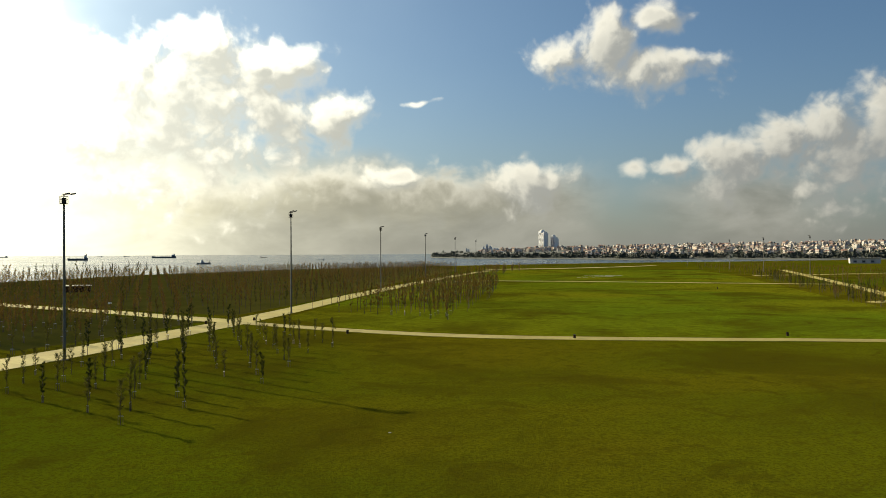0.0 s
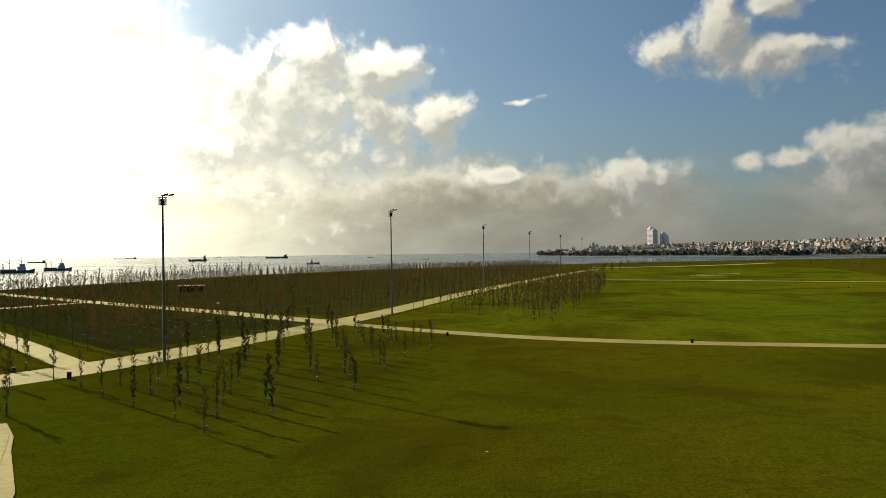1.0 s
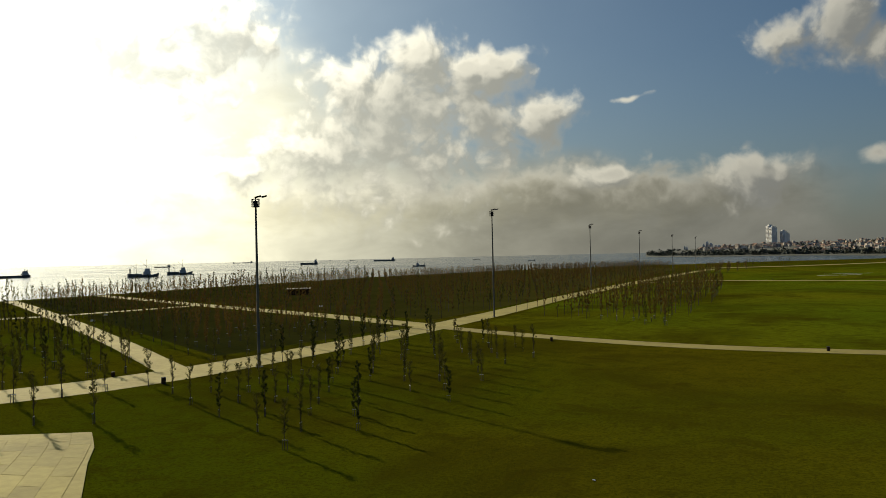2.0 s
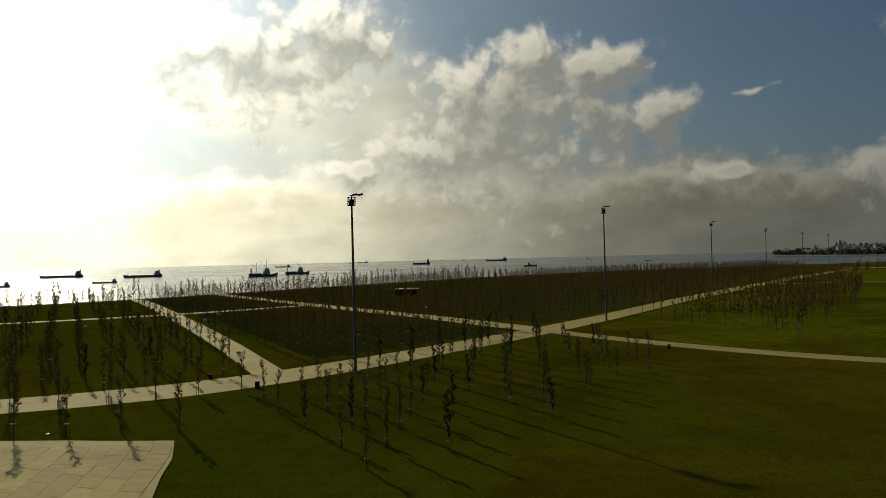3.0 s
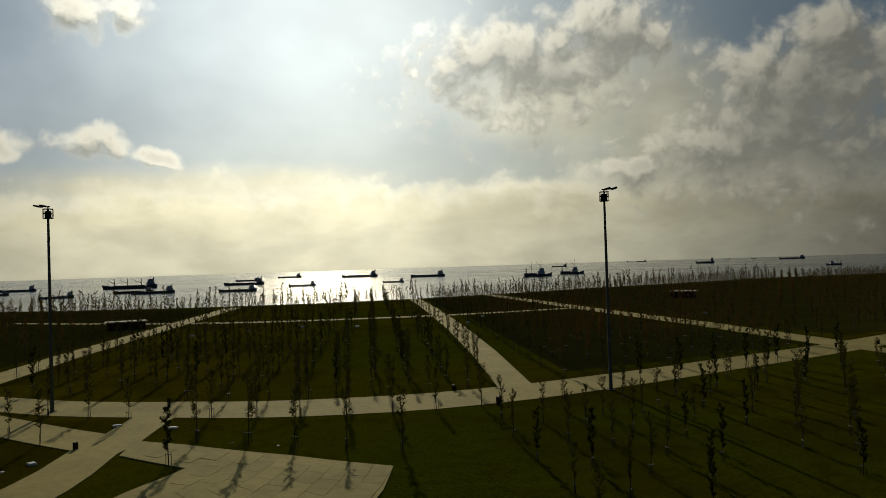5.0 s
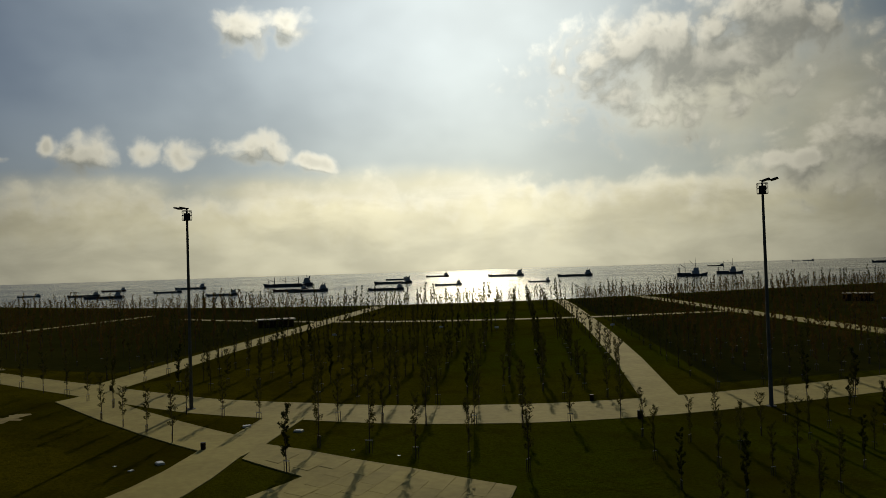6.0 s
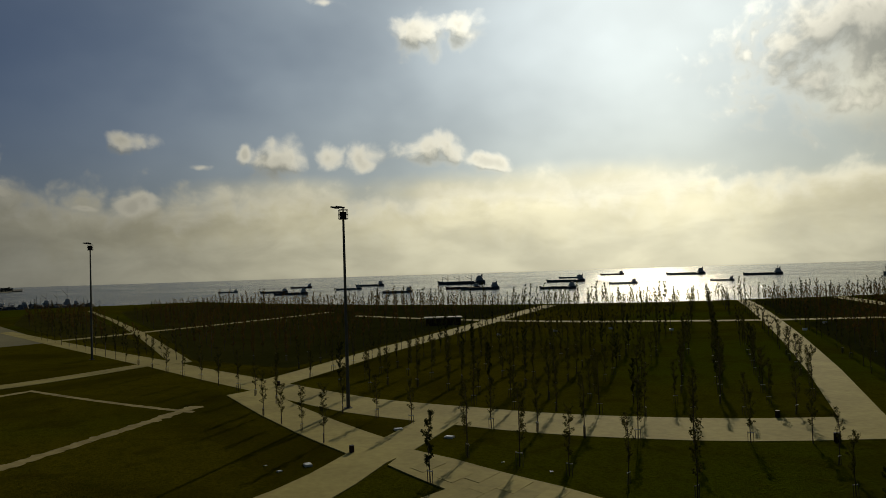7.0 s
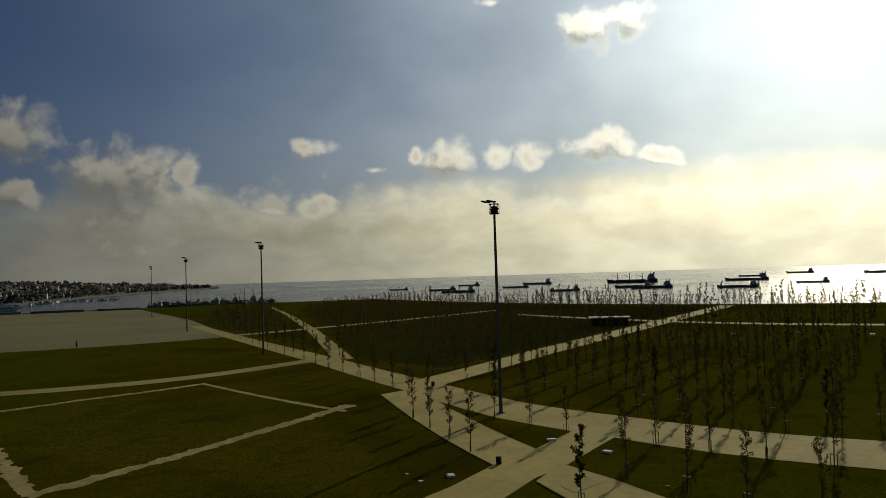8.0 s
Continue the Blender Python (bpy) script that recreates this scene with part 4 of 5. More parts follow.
def clump_cloud(name, spots, size, mat, label, category, leaves=26):
    """Trees too far to count, as many small ragged clumps in one mesh."""
    verts, faces = [], []
    rng = random.Random(9)
    for at in spots:
        s = size * rng.uniform(0.6, 1.3)
        for k in range(leaves):
            c = at + Vector((rng.gauss(0, 0.45) * s, rng.gauss(0, 0.45) * s, abs(rng.gauss(0.55, 0.28)) * s))
            n = Vector((rng.gauss(0, 1), rng.gauss(0, 1), rng.gauss(0, 1))).normalized()
            x = n.orthogonal() * s * rng.uniform(0.16, 0.32)
            y = n.cross(x) * rng.uniform(0.6, 1.0)
            i = len(verts)
            verts += [c - x, c + y, c + x, c - y]
            faces.append((i, i + 1, i + 2, i + 3))
    return tagged(new(name, mesh_of(name, verts, faces, mat)), label, category, kind="stuff")


def on_hill(a, share, coast, rise, far):
    """A place on a hillside by its turn and its share of the way up."""
    near = coast(a)
    h = 0.5 + (0.30 * rise(a) - 0.5) * (share - 0.05) / 0.25 if share < 0.3 else (0.30 + 0.45 * (share - 0.3) / 0.35) * rise(a) if share < 0.65 else (0.75 + 0.25 * (share - 0.65) / 0.35) * rise(a)
    return afloat(a, near + (far - near) * share, h)


spots = []
for k in range(2300):
    a = rnd.uniform(-0.86, 0.012)
    share = 0.05 + rnd.random() ** 2.2 * 0.22 if k % 3 < 2 else rnd.uniform(0.1, 1.05)
    spots.append(on_hill(a, min(share, 1.0), north_coast, shore_height, 2700))
clump_cloud("woodland", spots, 5.6, WOOD_FAR, "dark woods along the far shore", "woodland", 14)


def house_cluster(name, rows, label):
    """Houses too many to count: walls in two tints, roofs and window bands, each in one mesh."""
    sets = {"wall": ([], []), "ochre_wall": ([], []), "roof": ([], []), "window_bands": ([], [])}
    rng = random.Random(31)

    def block(key, m, x0, x1, y0, y1, z0, z1, ridge=False):
        vs, fs = sets[key]
        i = len(vs)
        pts = [(x0, y0, z0), (x1, y0, z0), (x1, y1, z0), (x0, y1, z0)]
        if ridge:
            c = (y0 + y1) / 2
            pts += [(x0 * 0.6, c, z1), (x1 * 0.6, c, z1)]
            fs += [tuple(i + q for q in f) for f in ((3, 2, 1, 0), (0, 1, 5, 4), (2, 3, 4, 5), (1, 2, 5), (3, 0, 4))]
        else:
            pts += [(x0, y0, z1), (x1, y0, z1), (x1, y1, z1), (x0, y1, z1)]
            fs += [tuple(i + q for q in f) for f in ((3, 2, 1, 0), (4, 5, 6, 7), (0, 1, 5, 4), (1, 2, 6, 5), (2, 3, 7, 6), (3, 0, 4, 7))]
        vs += [m @ Vector(q) for q in pts]

    for at, turn, size in rows:
        w, d, h = rng.uniform(8, 19) * size, rng.uniform(8, 12) * size, rng.choice((6, 8, 9, 11, 13, 15)) * size
        m = Matrix.Translation(at) @ Matrix.Rotation(turn + rng.gauss(0, 0.35), 4, "Z")
        block("wall" if rng.random() < 0.68 else "ochre_wall", m, -w / 2, w / 2, -d / 2, d / 2, -4, h)
        if rng.random() < 0.6:
            block("roof", m, -w * 0.54, w * 0.54, -d * 0.54, d * 0.54, h, h + d * 0.26, True)
        else:
            block("wall", m, -w * 0.15, w * 0.1, -d * 0.15, d * 0.1, h, h + 2.4)
        storeys = max(2, int(h / 3.2))
        for s in range(storeys):
            for k in range(3):
                x = w * (-0.30 + 0.30 * k)
                block("window_bands", m, x - w * 0.09, x + w * 0.09, -d / 2 - 0.12, -d / 2 - 0.02, h * (s + 0.3) / storeys, h * (s + 0.72) / storeys)
    thing = empty(name, label, "houses", kind="stuff")
    mats = {"wall": WALL_PALE, "ochre_wall": WALL_WARM, "roof": ROOF_TILE, "window_bands": GLASS_DARK}
    for key, (vs, fs) in sets.items():
        tagged(part(key, mesh_of(key, vs, fs, mats[key]), None, thing), kind="stuff")


rows = []
for k in range(1500):
    a = rnd.uniform(-0.86, -0.05) if k % 4 else rnd.uniform(-0.86, -0.25)
    share = rnd.uniform(0.13, 1.0) if a < -0.16 else rnd.uniform(0.5, 1.0)
    rows.append((on_hill(a, share, north_coast, shore_height, 2700), a - 0.75, rnd.uniform(0.42, 0.78)))
house_cluster("hillside_houses", rows, "crowded small pale houses over the far hillside")


def block_mesh(w, d, h, mat):
    bm = bmesh.new()
    box(bm, -w / 2, w / 2, -d / 2, d / 2, -4, h)
    return bm


def apartment_house(w, d, h, wall, pitched, storeys):
    thing = empty("apartment_house", "small pale apartment house with rows of windows on the far hillside", "house", "houses on the far shore")
    part("wall", block_mesh(w, d, h, wall), wall, thing)
    bm = bmesh.new()
    if pitched:
        v = [bm.verts.new(p) for p in ((-w * 0.54, -d * 0.54, h), (w * 0.54, -d * 0.54, h), (w * 0.54, d * 0.54, h), (-w * 0.54, d * 0.54, h), (-w * 0.28, 0, h + d * 0.28), (w * 0.28, 0, h + d * 0.28))]
        for f in ((3, 2, 1, 0), (0, 1, 5, 4), (2, 3, 4, 5), (1, 2, 5), (3, 0, 4)):
            bm.faces.new([v[i] for i in f])
    else:
        box(bm, -w * 0.52, w * 0.52, -d * 0.52, d * 0.52, h, h + 0.8)
        box(bm, -w * 0.12, w * 0.15, -d * 0.15, d * 0.15, h + 0.8, h + 3.0)
    part("roof", bm, ROOF_TILE if pitched else wall, thing)
    pane = bmesh.new()
    box(pane, -0.8, 0.8, -0.1, 0.1, 0, 1.5)
    me = bpy.data.meshes.new("window")
    pane.to_mesh(me)
    pane.free()
    me.materials.append(GLASS_DARK)
    for s in range(storeys):
        for k in range(4):
            ob = part("window", me, None, thing)
            ob.location = (w * (-0.36 + 0.24 * k), -d / 2 - 0.06, h * (s + 0.35) / storeys)
    return thing


MODELS = [apartment_house(14, 11, 11, WALL_PALE, True, 3), apartment_house(18, 12, 14, WALL_PALE, False, 4), apartment_house(12, 10, 9, WALL_WARM, True, 2), apartment_house(22, 12, 12, WALL_WARM, False, 3)]
placed = [False] * 4
for k in range(205):
    a = rnd.uniform(-0.84, -0.07)
    share = rnd.uniform(0.16, 1.0)
    share = share if a < -0.2 else max(share, 0.62)
    at = Matrix.Translation(on_hill(a, share, north_coast, shore_height, 2700)) @ Matrix.Rotation(a - 0.75 + rnd.gauss(0, 0.3), 4, "Z") @ Matrix.Scale(rnd.uniform(0.45, 0.8), 4)
    m = k % 4
    if placed[m]:
        copy_thing(MODELS[m], at)
    else:
        MODELS[m].matrix_basis, placed[m] = at, True


def tower_block(w, h, split):
    thing = empty("tower_block", "slender grey high-rise tower on the far shore", "tower", "high-rise towers")
    for k, (x0, x1, top) in enumerate(((-w / 2, -w * 0.06, h), (w * 0.06, w / 2, h - split))):
        bm = bmesh.new()
        box(bm, x0, x1, -w * 0.4, w * 0.4, -8, top)
        box(bm, x0 + 1.5, x1 - 1.5, -w * 0.25, w * 0.25, top, top + 4)
        part("shaft", bm, TOWER_WALL, thing)
    bm = bmesh.new()
    box(bm, -w * 0.08, w * 0.08, -w * 0.3, w * 0.3, -8, h - split - 4)
    part("core", bm, WALL_PALE, thing)
    for k in range(16):
        bm = bmesh.new()
        z = h * (0.06 + k * 0.055)
        for x0, x1 in ((-w / 2, -w * 0.06), (w * 0.06, w / 2)):
            if z < (h if x0 < 0 else h - split) - 4:
                box(bm, x0 + 1, x1 - 1, -w * 0.4 - 0.25, -w * 0.4, z, z + h * 0.018)
        part("window_band", bm, GLASS_DARK, thing)
    return thing


for turn, w, h, split in ((-0.133, 26, 74, 6), (-0.1475, 22, 56, 8)):
    tower_block(w, h, split).matrix_basis = Matrix.Translation(afloat(turn, 2620, 8)) @ Matrix.Rotation(turn - 0.85, 4, "Z")
for turn, w, h in ((-0.0615, 20, 24), (-0.057, 16, 17), (-0.067, 22, 14), (-0.034, 12, 12), (-0.075, 18, 12), (-0.092, 20, 9)):
    t = tower_block(w, h, h * 0.2)
    t["label"] = "grey office block on the distant point"
    t.matrix_basis = Matrix.Translation(afloat(turn, 2640, 10)) @ Matrix.Rotation(turn, 4, "Z")

# ---- harbour town to the south-west ----
def town_height(turn):
    s = (turn - 1.70) / 0.25
    return 3 + 27 * min(1.4, max(0, s))


def south_coast(a):
    s = min(1, max(0, (a - 1.70) / 0.2))
    return 1950 - 1220 * s ** 0.8


TURNS = [1.69 + 0.6 * k / 60 for k in range(61)]
tagged(new("hillside", hill_mesh("town_hill", TURNS, south_coast, 2100, town_height, HILL)), "low hazy hillside behind the harbour town", "hillside", kind="structure")
for k in range(95):
    a = rnd.uniform(1.76, 2.2)
    share = rnd.uniform(0.06, 0.95)
    copy_thing(MODELS[k % 4], Matrix.Translation(on_hill(a, share, south_coast, town_height, 2100)) @ Matrix.Rotation(a + rnd.gauss(0, 0.5), 4, "Z") @ Matrix.Scale(rnd.uniform(0.34, 0.56), 4))
rows = []
for k in range(800):
    a = rnd.uniform(1.74, 2.25)
    rows.append((on_hill(a, rnd.uniform(0.06, 1.0), south_coast, town_height, 2100), a, rnd.uniform(0.30, 0.52)))
house_cluster("harbour_houses", rows, "crowded pale houses of the harbour town")
spots = [on_hill(rnd.uniform(1.70, 2.25), min(1, 0.05 + rnd.random() ** 1.3 * 0.95), south_coast, town_height, 2100) for k in range(1100)]
clump_cloud("woodland", spots, 4.6, WOOD_FAR, "dark trees among the harbour houses", "woodland", 14)
tagged(new("hillside", hill_mesh("far_ridge", [1.735 + 0.62 * k / 40 for k in range(41)], lambda a: 3600, 4300, lambda a: 3 + 34 * max(0, math.sin((a - 1.735) * 5.2)) ** 1.5, HILL)), "distant ridge beyond the bay", "hillside", kind="structure")

# breakwater with moored boats
verts_line = [(1.60, 520), (1.66, 545), (1.71, 570), (1.752, 585)]
bm = bmesh.new()
rng = random.Random(4)
for (a, d), (b, e) in zip(verts_line, verts_line[1:]):
    for k in range(70):
        s = rng.random()
        p = afloat(a + (b - a) * s, d + (e - d) * s + rng.gauss(0, 3), -1.9 + rng.random() * 2.6)
        r = rng.uniform(0.8, 1.7)
        v = box(bm, p.x - r, p.x + r, p.y - r, p.y + r, p.z - r * 0.6, p.z + r * 0.6, r * 0.3)
        bmesh.ops.rotate(bm, verts=v, cent=p, matrix=Euler((rng.random() * 2, rng.random() * 2, rng.random() * 3)).to_matrix())
me = bpy.data.meshes.new("breakwater")
bm.to_mesh(me)
bm.free()
me.materials.append(ROCK)
tagged(new("breakwater", me), "dark rubble breakwater of heaped rocks", "breakwater", kind="stuff")
for k in range(13):
    a = 1.612 + k * 0.0108 + 0.005 * math.sin(k * 4.7)
    t = trawler(8 + (k * 5) % 11, 0.7 + 0.3 * (k % 3))
    t["label"] = "small dark fishing boat moored behind the breakwater"
    moor(t, a, 560 + (k * 37) % 40, 0.6 * math.sin(k * 3.1) + (math.pi if k % 2 else 0))

for k in range(26):
    boat = empty("motor_boat", "small white motor boat moored in the harbour", "boat", "moored motor boats")
    part("hull", hull_mesh(9, 3, 1.1, 0.5, 0.35), WHITE_PAINT, boat)
    bm = bmesh.new()
    box(bm, -1.8, 1.6, -1.0, 1.0, 1.0, 2.3, 0.2)
    cabin = part("cabin", bm, SHIP_WHITE, boat)
    bm = bmesh.new()
    box(bm, -1.3, 1.2, -1.02, 1.02, 1.5, 1.95)
    part("window", bm, GLASS_DARK, cabin)
    a = 1.80 + 0.0072 * k + 0.004 * math.sin(k * 5)
    moor(boat, a, min(south_coast(a) - 14, 900) - (k * 13) % 30, k * 1.7)
ferry = empty("passenger_boat", "white two-deck passenger boat crossing the harbour", "boat")
part("hull", hull_mesh(19, 5, 1.6, 0.7, 0.3), SHIP_WHITE, ferry)
bm = bmesh.new()
box(bm, -8, 5.5, -2.1, 2.1, 1.6, 3.6, 0.15)
box(bm, -7, 3.2, -1.9, 1.9, 3.6, 5.2, 0.2)
cabin = part("cabin", bm, WHITE_PAINT, ferry)
for k in range(9):
    bm = bmesh.new()
    for y in (-2.12, 2.02):
        box(bm, -7.2 + k * 1.35, -6.2 + k * 1.35, y, y + 0.1, 2.3, 3.1)
    part("window", bm, GLASS_DARK, cabin)
ferry.matrix_basis = Matrix.Translation(afloat(1.908, 600, -1.6)) @ Matrix.Rotation(1.908 + 0.1 + math.pi, 4, "Z")

# ---- litter bins ----
def litter_bin():
    thing = empty("litter_bin", "brown slatted litter bin at the path's edge", "litter bin", "litter bins")
    bm = bmesh.new()
    tube(bm, [(0, 0, 0.06), (0, 0, 0.86)], [0.27, 0.27], 12)
    part("liner", bm, DARK_STEEL, thing)
    for k in range(12):
        a = k * math.pi / 6
        bm = bmesh.new()
        v = box(bm, 0.28, 0.315, -0.06, 0.06, 0.08, 0.88)
        bmesh.ops.rotate(bm, verts=v, cent=(0, 0, 0), matrix=Matrix.Rotation(a, 3, "Z"))
        part("slat", bm, BIN_BROWN, thing)
    bm = bmesh.new()
    tube(bm, [(0, 0, 0.88), (0, 0, 0.93)], [0.33, 0.33], 12)
    part("rim", bm, DARK_STEEL, thing)
    bm = bmesh.new()
    tube(bm, [(0, 0, 0), (0, 0, 0.07)], [0.3, 0.3], 12)
    part("foot", bm, DARK_STEEL, thing)
    return thing


BINS = [(-48.9, 37.8), (-55.7, 35.2), (-44.8, -1.0), (-16.8, 81.0), (21.8, 78.0), (61.5, 73.5), (-44.2, 83.5), (-37.5, 90.5), (-31.0, 137), (-61, -23), (44, 219.5), (106, 172), (88, 213)]
first = litter_bin()
for k, (u, v) in enumerate(BINS):
    at = Matrix.Translation(site(u, v, 0.03)) @ pose(0, 0, 0, 0, 0, k * 23) @ Matrix.Scale(0.82, 4)
    if k:
        copy_thing(first, at)
    else:
        first.matrix_basis = at


# ---- kiosks, ground boxes, car ----
def kiosk(u, v, long, deep, high, wall, turn):
    thing = empty("park_pavilion", "low dark timber pavilion with pale roof among trees", "pavilion", "park pavilions")
    bm = bmesh.new()
    box(bm, -long / 2, long / 2, -deep / 2, deep / 2, 0, high)
    part("wall", bm, wall, thing)
    n = max(4, int(long / 1.2))
    for k in range(n + 1):
        bm = bmesh.new()
        x = -long / 2 + long * k / n
        box(bm, x - 0.06, x + 0.06, -deep / 2 - 0.05, -deep / 2, 0, high)
        part("batten", bm, BARK, thing)
    bm = bmesh.new()
    box(bm, -long / 2 - 0.5, long / 2 + 0.5, -deep / 2 - 0.5, deep / 2 + 0.5, high, high + 0.28)
    soften(bm, 0.04)
    part("roof", bm, KERB, thing)
    thing.matrix_basis = Matrix.Translation(site(u, v)) @ Matrix.Rotation(turn, 4, "Z")


kiosk(-121.5, -23.0, 9.5, 4.0, 2.0, BIN_BROWN, 1.25)
kiosk(-111, 127.6, 8.5, 4.0, 2.3, BIN_BROWN, 0.4)


def park_building():
    thing = empty("park_building", "long low white building beyond the north lawn", "building")
    bm = bmesh.new()
    box(bm, -14, 14, -5, 5, 0, 5.2)
    part("wall", bm, WALL_PALE, thing)
    bm = bmesh.new()
    box(bm, -14.6, 14.6, -5.6, 5.6, 5.2, 5.8)
    part("roof", bm, ROCK, thing)
    for k in range(3):
        bm = bmesh.new()
        box(bm, -11.0 + 8.0 * k, -8.0 + 8.0 * k, -5.12, -5.0, 0.9, 3.0)
        part("window", bm, GLASS_DARK, thing)
    thing.matrix_basis = Matrix.Translation((434, 790, 0)) @ Matrix.Rotation(-0.35, 4, "Z")


park_building()


def ground_box(u, v, turn, size=1.0):
    thing = empty("service_cover", "small pale concrete service cover set in the grass", "service cover", "service covers")
    bm = bmesh.new()
    box(bm, -0.42, 0.42, -0.3, 0.3, 0, 0.14, 0.02)
    part("frame", bm, KERB, thing)
    bm = bmesh.new()
    box(bm, -0.34, 0.34, -0.22, 0.22, 0.14, 0.17)
    part("lid", bm, WHITE_PAINT, thing)
    thing.matrix_basis = Matrix.Translation(site(u, v)) @ Matrix.Rotation(turn, 4, "Z") @ Matrix.Scale(size, 4)


for k, (u, v) in enumerate(((-40.6, -2.9), (-50.8, 5.9), (-51.6, 0.3), (-38.2, -4.2))):
    ground_box(u, v, k * 0.7, 1.0 if k < 3 else 0.5)


def spot_box(u, v, turn):
    thing = empty("ground_spotlight", "small white spotlight housing on a short post in the grass", "spotlight", "ground spotlights")
    bm = bmesh.new()
    tube(bm, [(0, 0, 0), (0, 0, 0.9)], [0.05, 0.05], 8)
    part("post", bm, STEEL, thing)
    bm = bmesh.new()
    v_ = box(bm, -0.45, 0.45, -0.16, 0.16, 0.85, 1.25)
    bmesh.ops.rotate(bm, verts=v_, cent=(0, 0, 1), matrix=Matrix.Rotation(-0.6, 3, "X"))
    soften(bm, 0.03)
    part("housing", bm, WHITE_PAINT, thing)
    thing.matrix_basis = Matrix.Translation(site(u, v)) @ Matrix.Rotation(turn, 4, "Z")


for u, v in ((-101.4, -3.1), (-105.7, 7.5), (-98, 52.6), (-108, 18.5), (-105.3, 59), (-76.4, 98), (-104, 30)):
    spot_box(u, v, 0.9)

car = empty("parked_car", "white van parked at the edge of the concrete field", "van")
bm = bmesh.new()
box(bm, -2.3, 2.3, -0.95, 0.95, 0.4, 1.15, 0.06)
box(bm, -2.2, 1.2, -0.9, 0.9, 1.15, 2.0, 0.16)
soften(bm, 0.06)
part("body", bm, WHITE_PAINT, car)
bm = bmesh.new()
for y in (-0.86, 0.80):
    box(bm, -1.9, 0.9, y, y + 0.06, 1.3, 1.8)
part("side_window", bm, GLASS_DARK, car)
for x in (-1.4, 1.4):
    for y in (-0.85, 0.85):
        bm = bmesh.new()
        tube(bm, [(x, y - 0.11, 0.34), (x, y + 0.11, 0.34)], [0.34, 0.34], 14)
        wheel = part("wheel", bm, RUBBER, car)
        bm = bmesh.new()
        tube(bm, [(x, y - 0.12, 0.34), (x, y + 0.12, 0.34)], [0.19, 0.19], 10)
        part("rim", bm, STEEL, wheel)
car.matrix_basis = Matrix.Translation(site(-8.6, -104.6)) @ Matrix.Rotation(-0.2, 4, "Z")


def bollard(u, v):
    thing = empty("bollard", "dark steel bollard at the edge of the concrete field", "bollard", "bollards")
    bm = bmesh.new()
    tube(bm, [(0, 0, 0), (0, 0, 1.35), (0, 0, 1.5)], [0.2, 0.18, 0.10], 10)
    part("post", bm, DARK_STEEL, thing)
    bm = bmesh.new()
    tube(bm, [(0, 0, 1.1), (0, 0, 1.2)], [0.22, 0.22], 10)
    part("band", bm, STEEL, thing)
    thing.matrix_basis = Matrix.Translation(site(u, v))


for u, v in ((-12.4, -103.6), (-13.2, -103.5), (-14.0, -103.4), (-29.5, -103.6)):
    bollard(u, v)

# ---- low wall on the quay, pale lines on the far lawn, long walls to the east ----
for a, b, high in (((40, -259), (-22, -250), 1.3), ((-26, -249), (-50, -245), 1.3), ((-56, -244), (-76, -239), 1.1)):
    tagged(new("quay_wall", ribbon_mesh("quay_wall", [site(*p) for p in strip([a, b], 1.2, 6)], -0.1, high, ROCK)), "low dark quay wall along the water", "wall", kind="structure")
for a, b in (((77, 262), (103, 270)), ((70, 250), (92, 256))):
    tagged(new("lawn_marking", ribbon_mesh("lawn_marking", [site(*p) for p in strip([a, b], 0.8, 4)], -0.1, 0.03, KERB)), "pale strip marked on the far lawn", "marking", kind="structure")
for a, b, w in (((150, 120), (260, 330), 6), ((130, 118), (330, 150), 4), ((185, 260), (330, 270), 5)):
    HEIGHT += 0.004
    tagged(new("access_road", ribbon_mesh("access_road", [site(*p) for p in strip([a, b], w, 8)], -0.1, HEIGHT, PAVING)), "pale access road between young trees", "road", kind="structure")


def paper_scrap(u, v, size, seed):
    """A crumpled sheet lying in the grass."""
    rng = random.Random(seed)
    bm = bmesh.new()
    grid = [[bm.verts.new((size * (i / 3 - 0.5), size * 0.7 * (j / 3 - 0.5), 0.02 + size * 0.3 * rng.random())) for i in range(4)] for j in range(4)]
    low = [[bm.verts.new(p.co - Vector((0, 0, 0.015))) for p in line] for line in grid]
    for j in range(3):
        for i in range(3):
            bm.faces.new((grid[j][i], grid[j][i + 1], grid[j + 1][i + 1], grid[j + 1][i]))
            bm.faces.new((low[j + 1][i], low[j + 1][i + 1], low[j][i + 1], low[j][i]))
    me = bpy.data.meshes.new("paper_scrap")
    bm.to_mesh(me)
    bm.free()
    me.materials.append(WHITE_PAINT)
    ob = tagged(new("paper_scrap", me), "crumpled scrap of white paper lying on the grass", "litter", "paper scraps")
    ob.matrix_basis = Matrix.Translation(site(u, v)) @ Matrix.Rotation(seed * 1.3, 4, "Z")


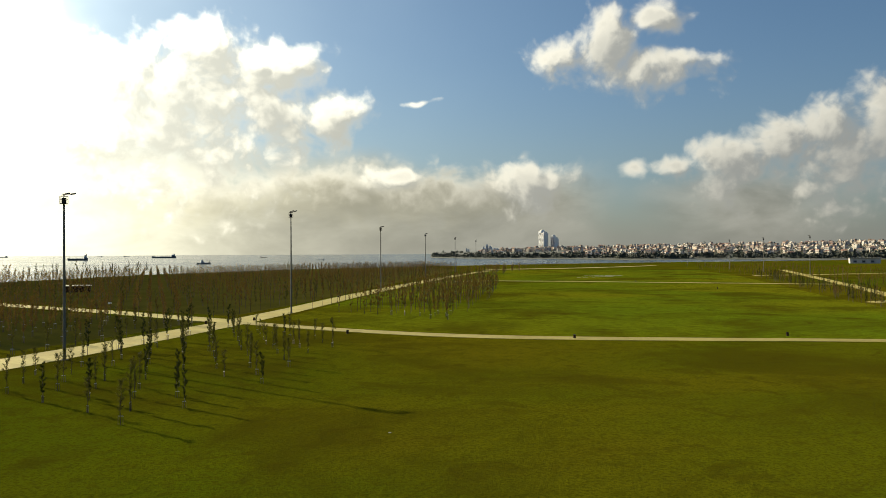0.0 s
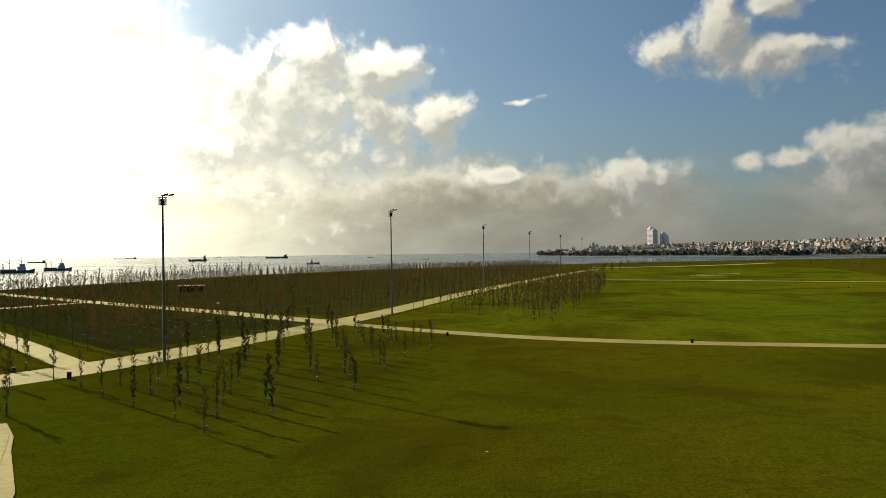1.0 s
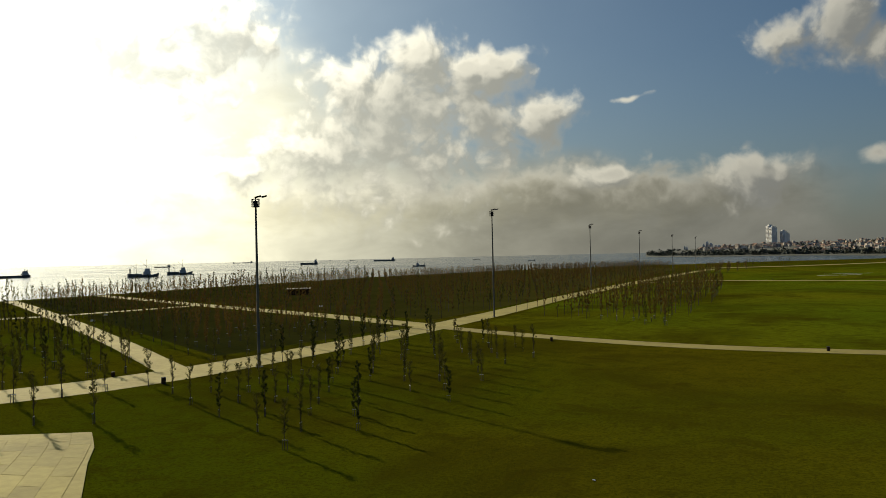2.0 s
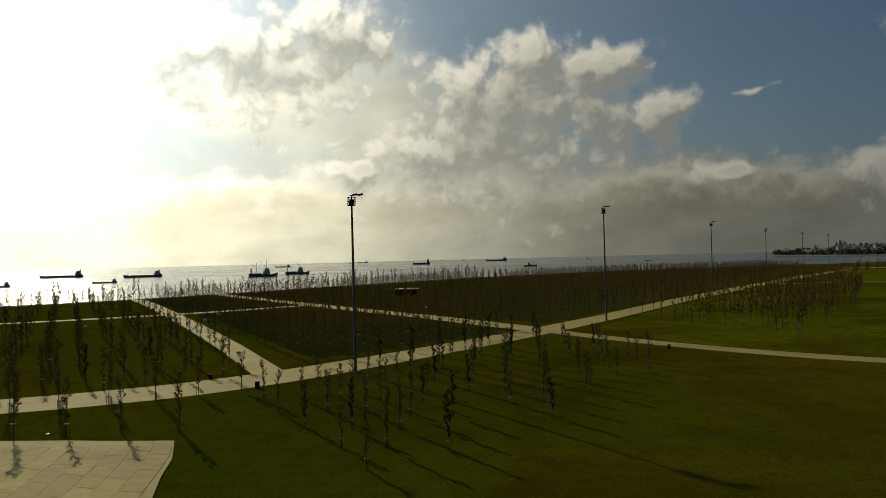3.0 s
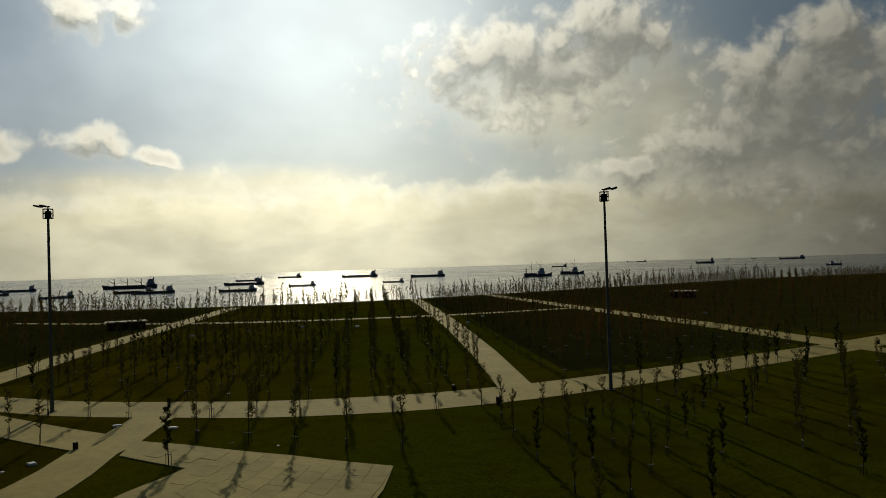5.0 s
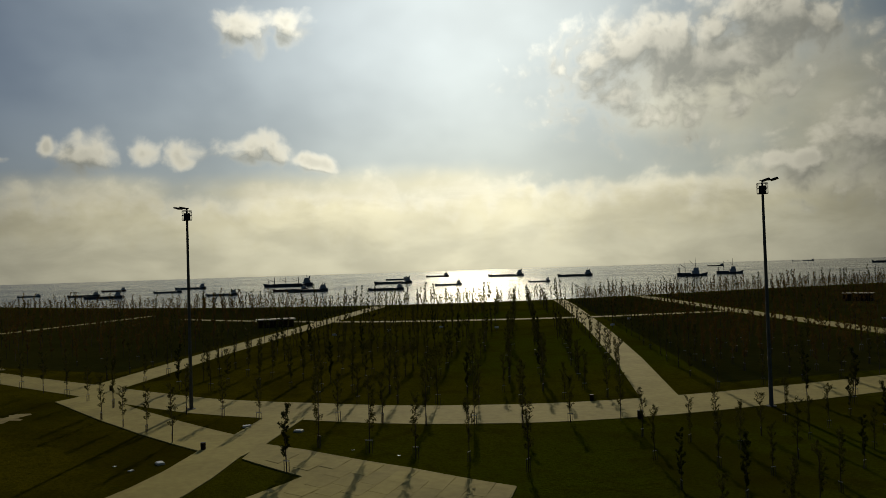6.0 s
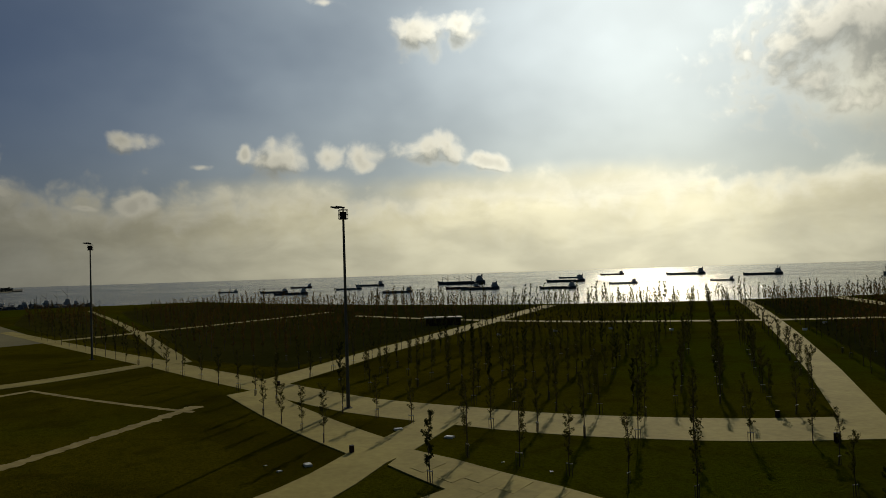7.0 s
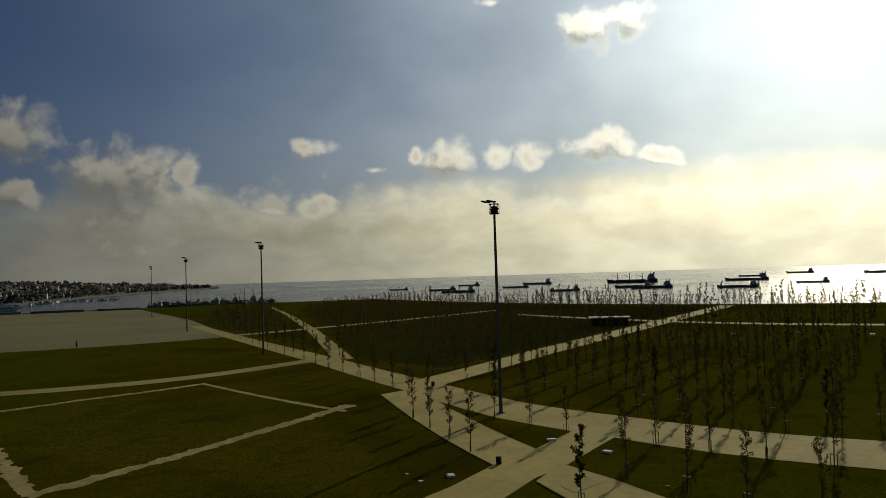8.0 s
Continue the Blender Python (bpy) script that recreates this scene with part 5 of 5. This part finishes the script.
SCRAPS = [(-4.8, 39.8), (-46.2, 12.0), (-44.9, 16.0), (-46.0, 7.5), (-38.8, -6.0)]
for k, (u, v) in enumerate(SCRAPS):
    paper_scrap(u, v, 0.22 + 0.05 * (k % 3), k)

# ---- paving slabs, the nearest as pieces of their own ----
def pave(owner, poly, long, wide, turn, origin, top, most=300, edge=0.0):
    """Slabs in staggered rows within an outline on the plan, each a piece of its own."""
    c, s = math.cos(turn), math.sin(turn)
    reach = max(math.hypot(p[0] - origin[0], p[1] - origin[1]) for p in poly)
    n = int(reach / min(long, wide)) + 2
    cells = []
    rng = random.Random(3)
    for j in range(-n, n + 1):
        for i in range(-n, n + 1):
            x0, y0 = (i + 0.5 * (j % 2)) * long, j * wide
            quad = [(x0, y0), (x0 + long, y0), (x0 + long, y0 + wide), (x0, y0 + wide)]
            world_quad = [(origin[0] + x * c - y * s, origin[1] + x * s + y * c) for x, y in quad]
            if sum(inside(p, poly) for p in world_quad) == 4:
                mid = (sum(p[0] for p in world_quad) / 4, sum(p[1] for p in world_quad) / 4)
                cells.append(((mid[0] + 10) ** 2 + (mid[1] - 22) ** 2, world_quad))
    cells.sort(key=lambda q: q[0])
    for _, quad in cells[:most]:
        pts = [site(*p) for p in quad]
        mid = sum(pts, Vector()) / 4
        pts = [p + (mid - p).normalized() * 0.016 for p in pts]
        z = top + rng.uniform(0.0, 0.006)
        inner = [p + (mid - p).normalized() * 0.02 for p in pts]
        verts = [(p.x - mid.x, p.y - mid.y, -0.02) for p in pts] + [(p.x - mid.x, p.y - mid.y, z - 0.006) for p in pts] + [(p.x - mid.x, p.y - mid.y, z) for p in inner]
        faces = [(8, 9, 10, 11)] + [(i, (i + 1) % 4, 4 + (i + 1) % 4, 4 + i) for i in range(4)] + [(4 + i, 4 + (i + 1) % 4, 8 + (i + 1) % 4, 8 + i) for i in range(4)]
        ob = part("slab", mesh_of("slab", verts, faces, PAVING), None, owner)
        ob.location = (mid.x, mid.y, 0)


pave(plaza, PLAZA, 2.6, 1.5, math.atan2(-4.2, 8.7), (-38.2, 24.4), HEIGHT + 0.016)
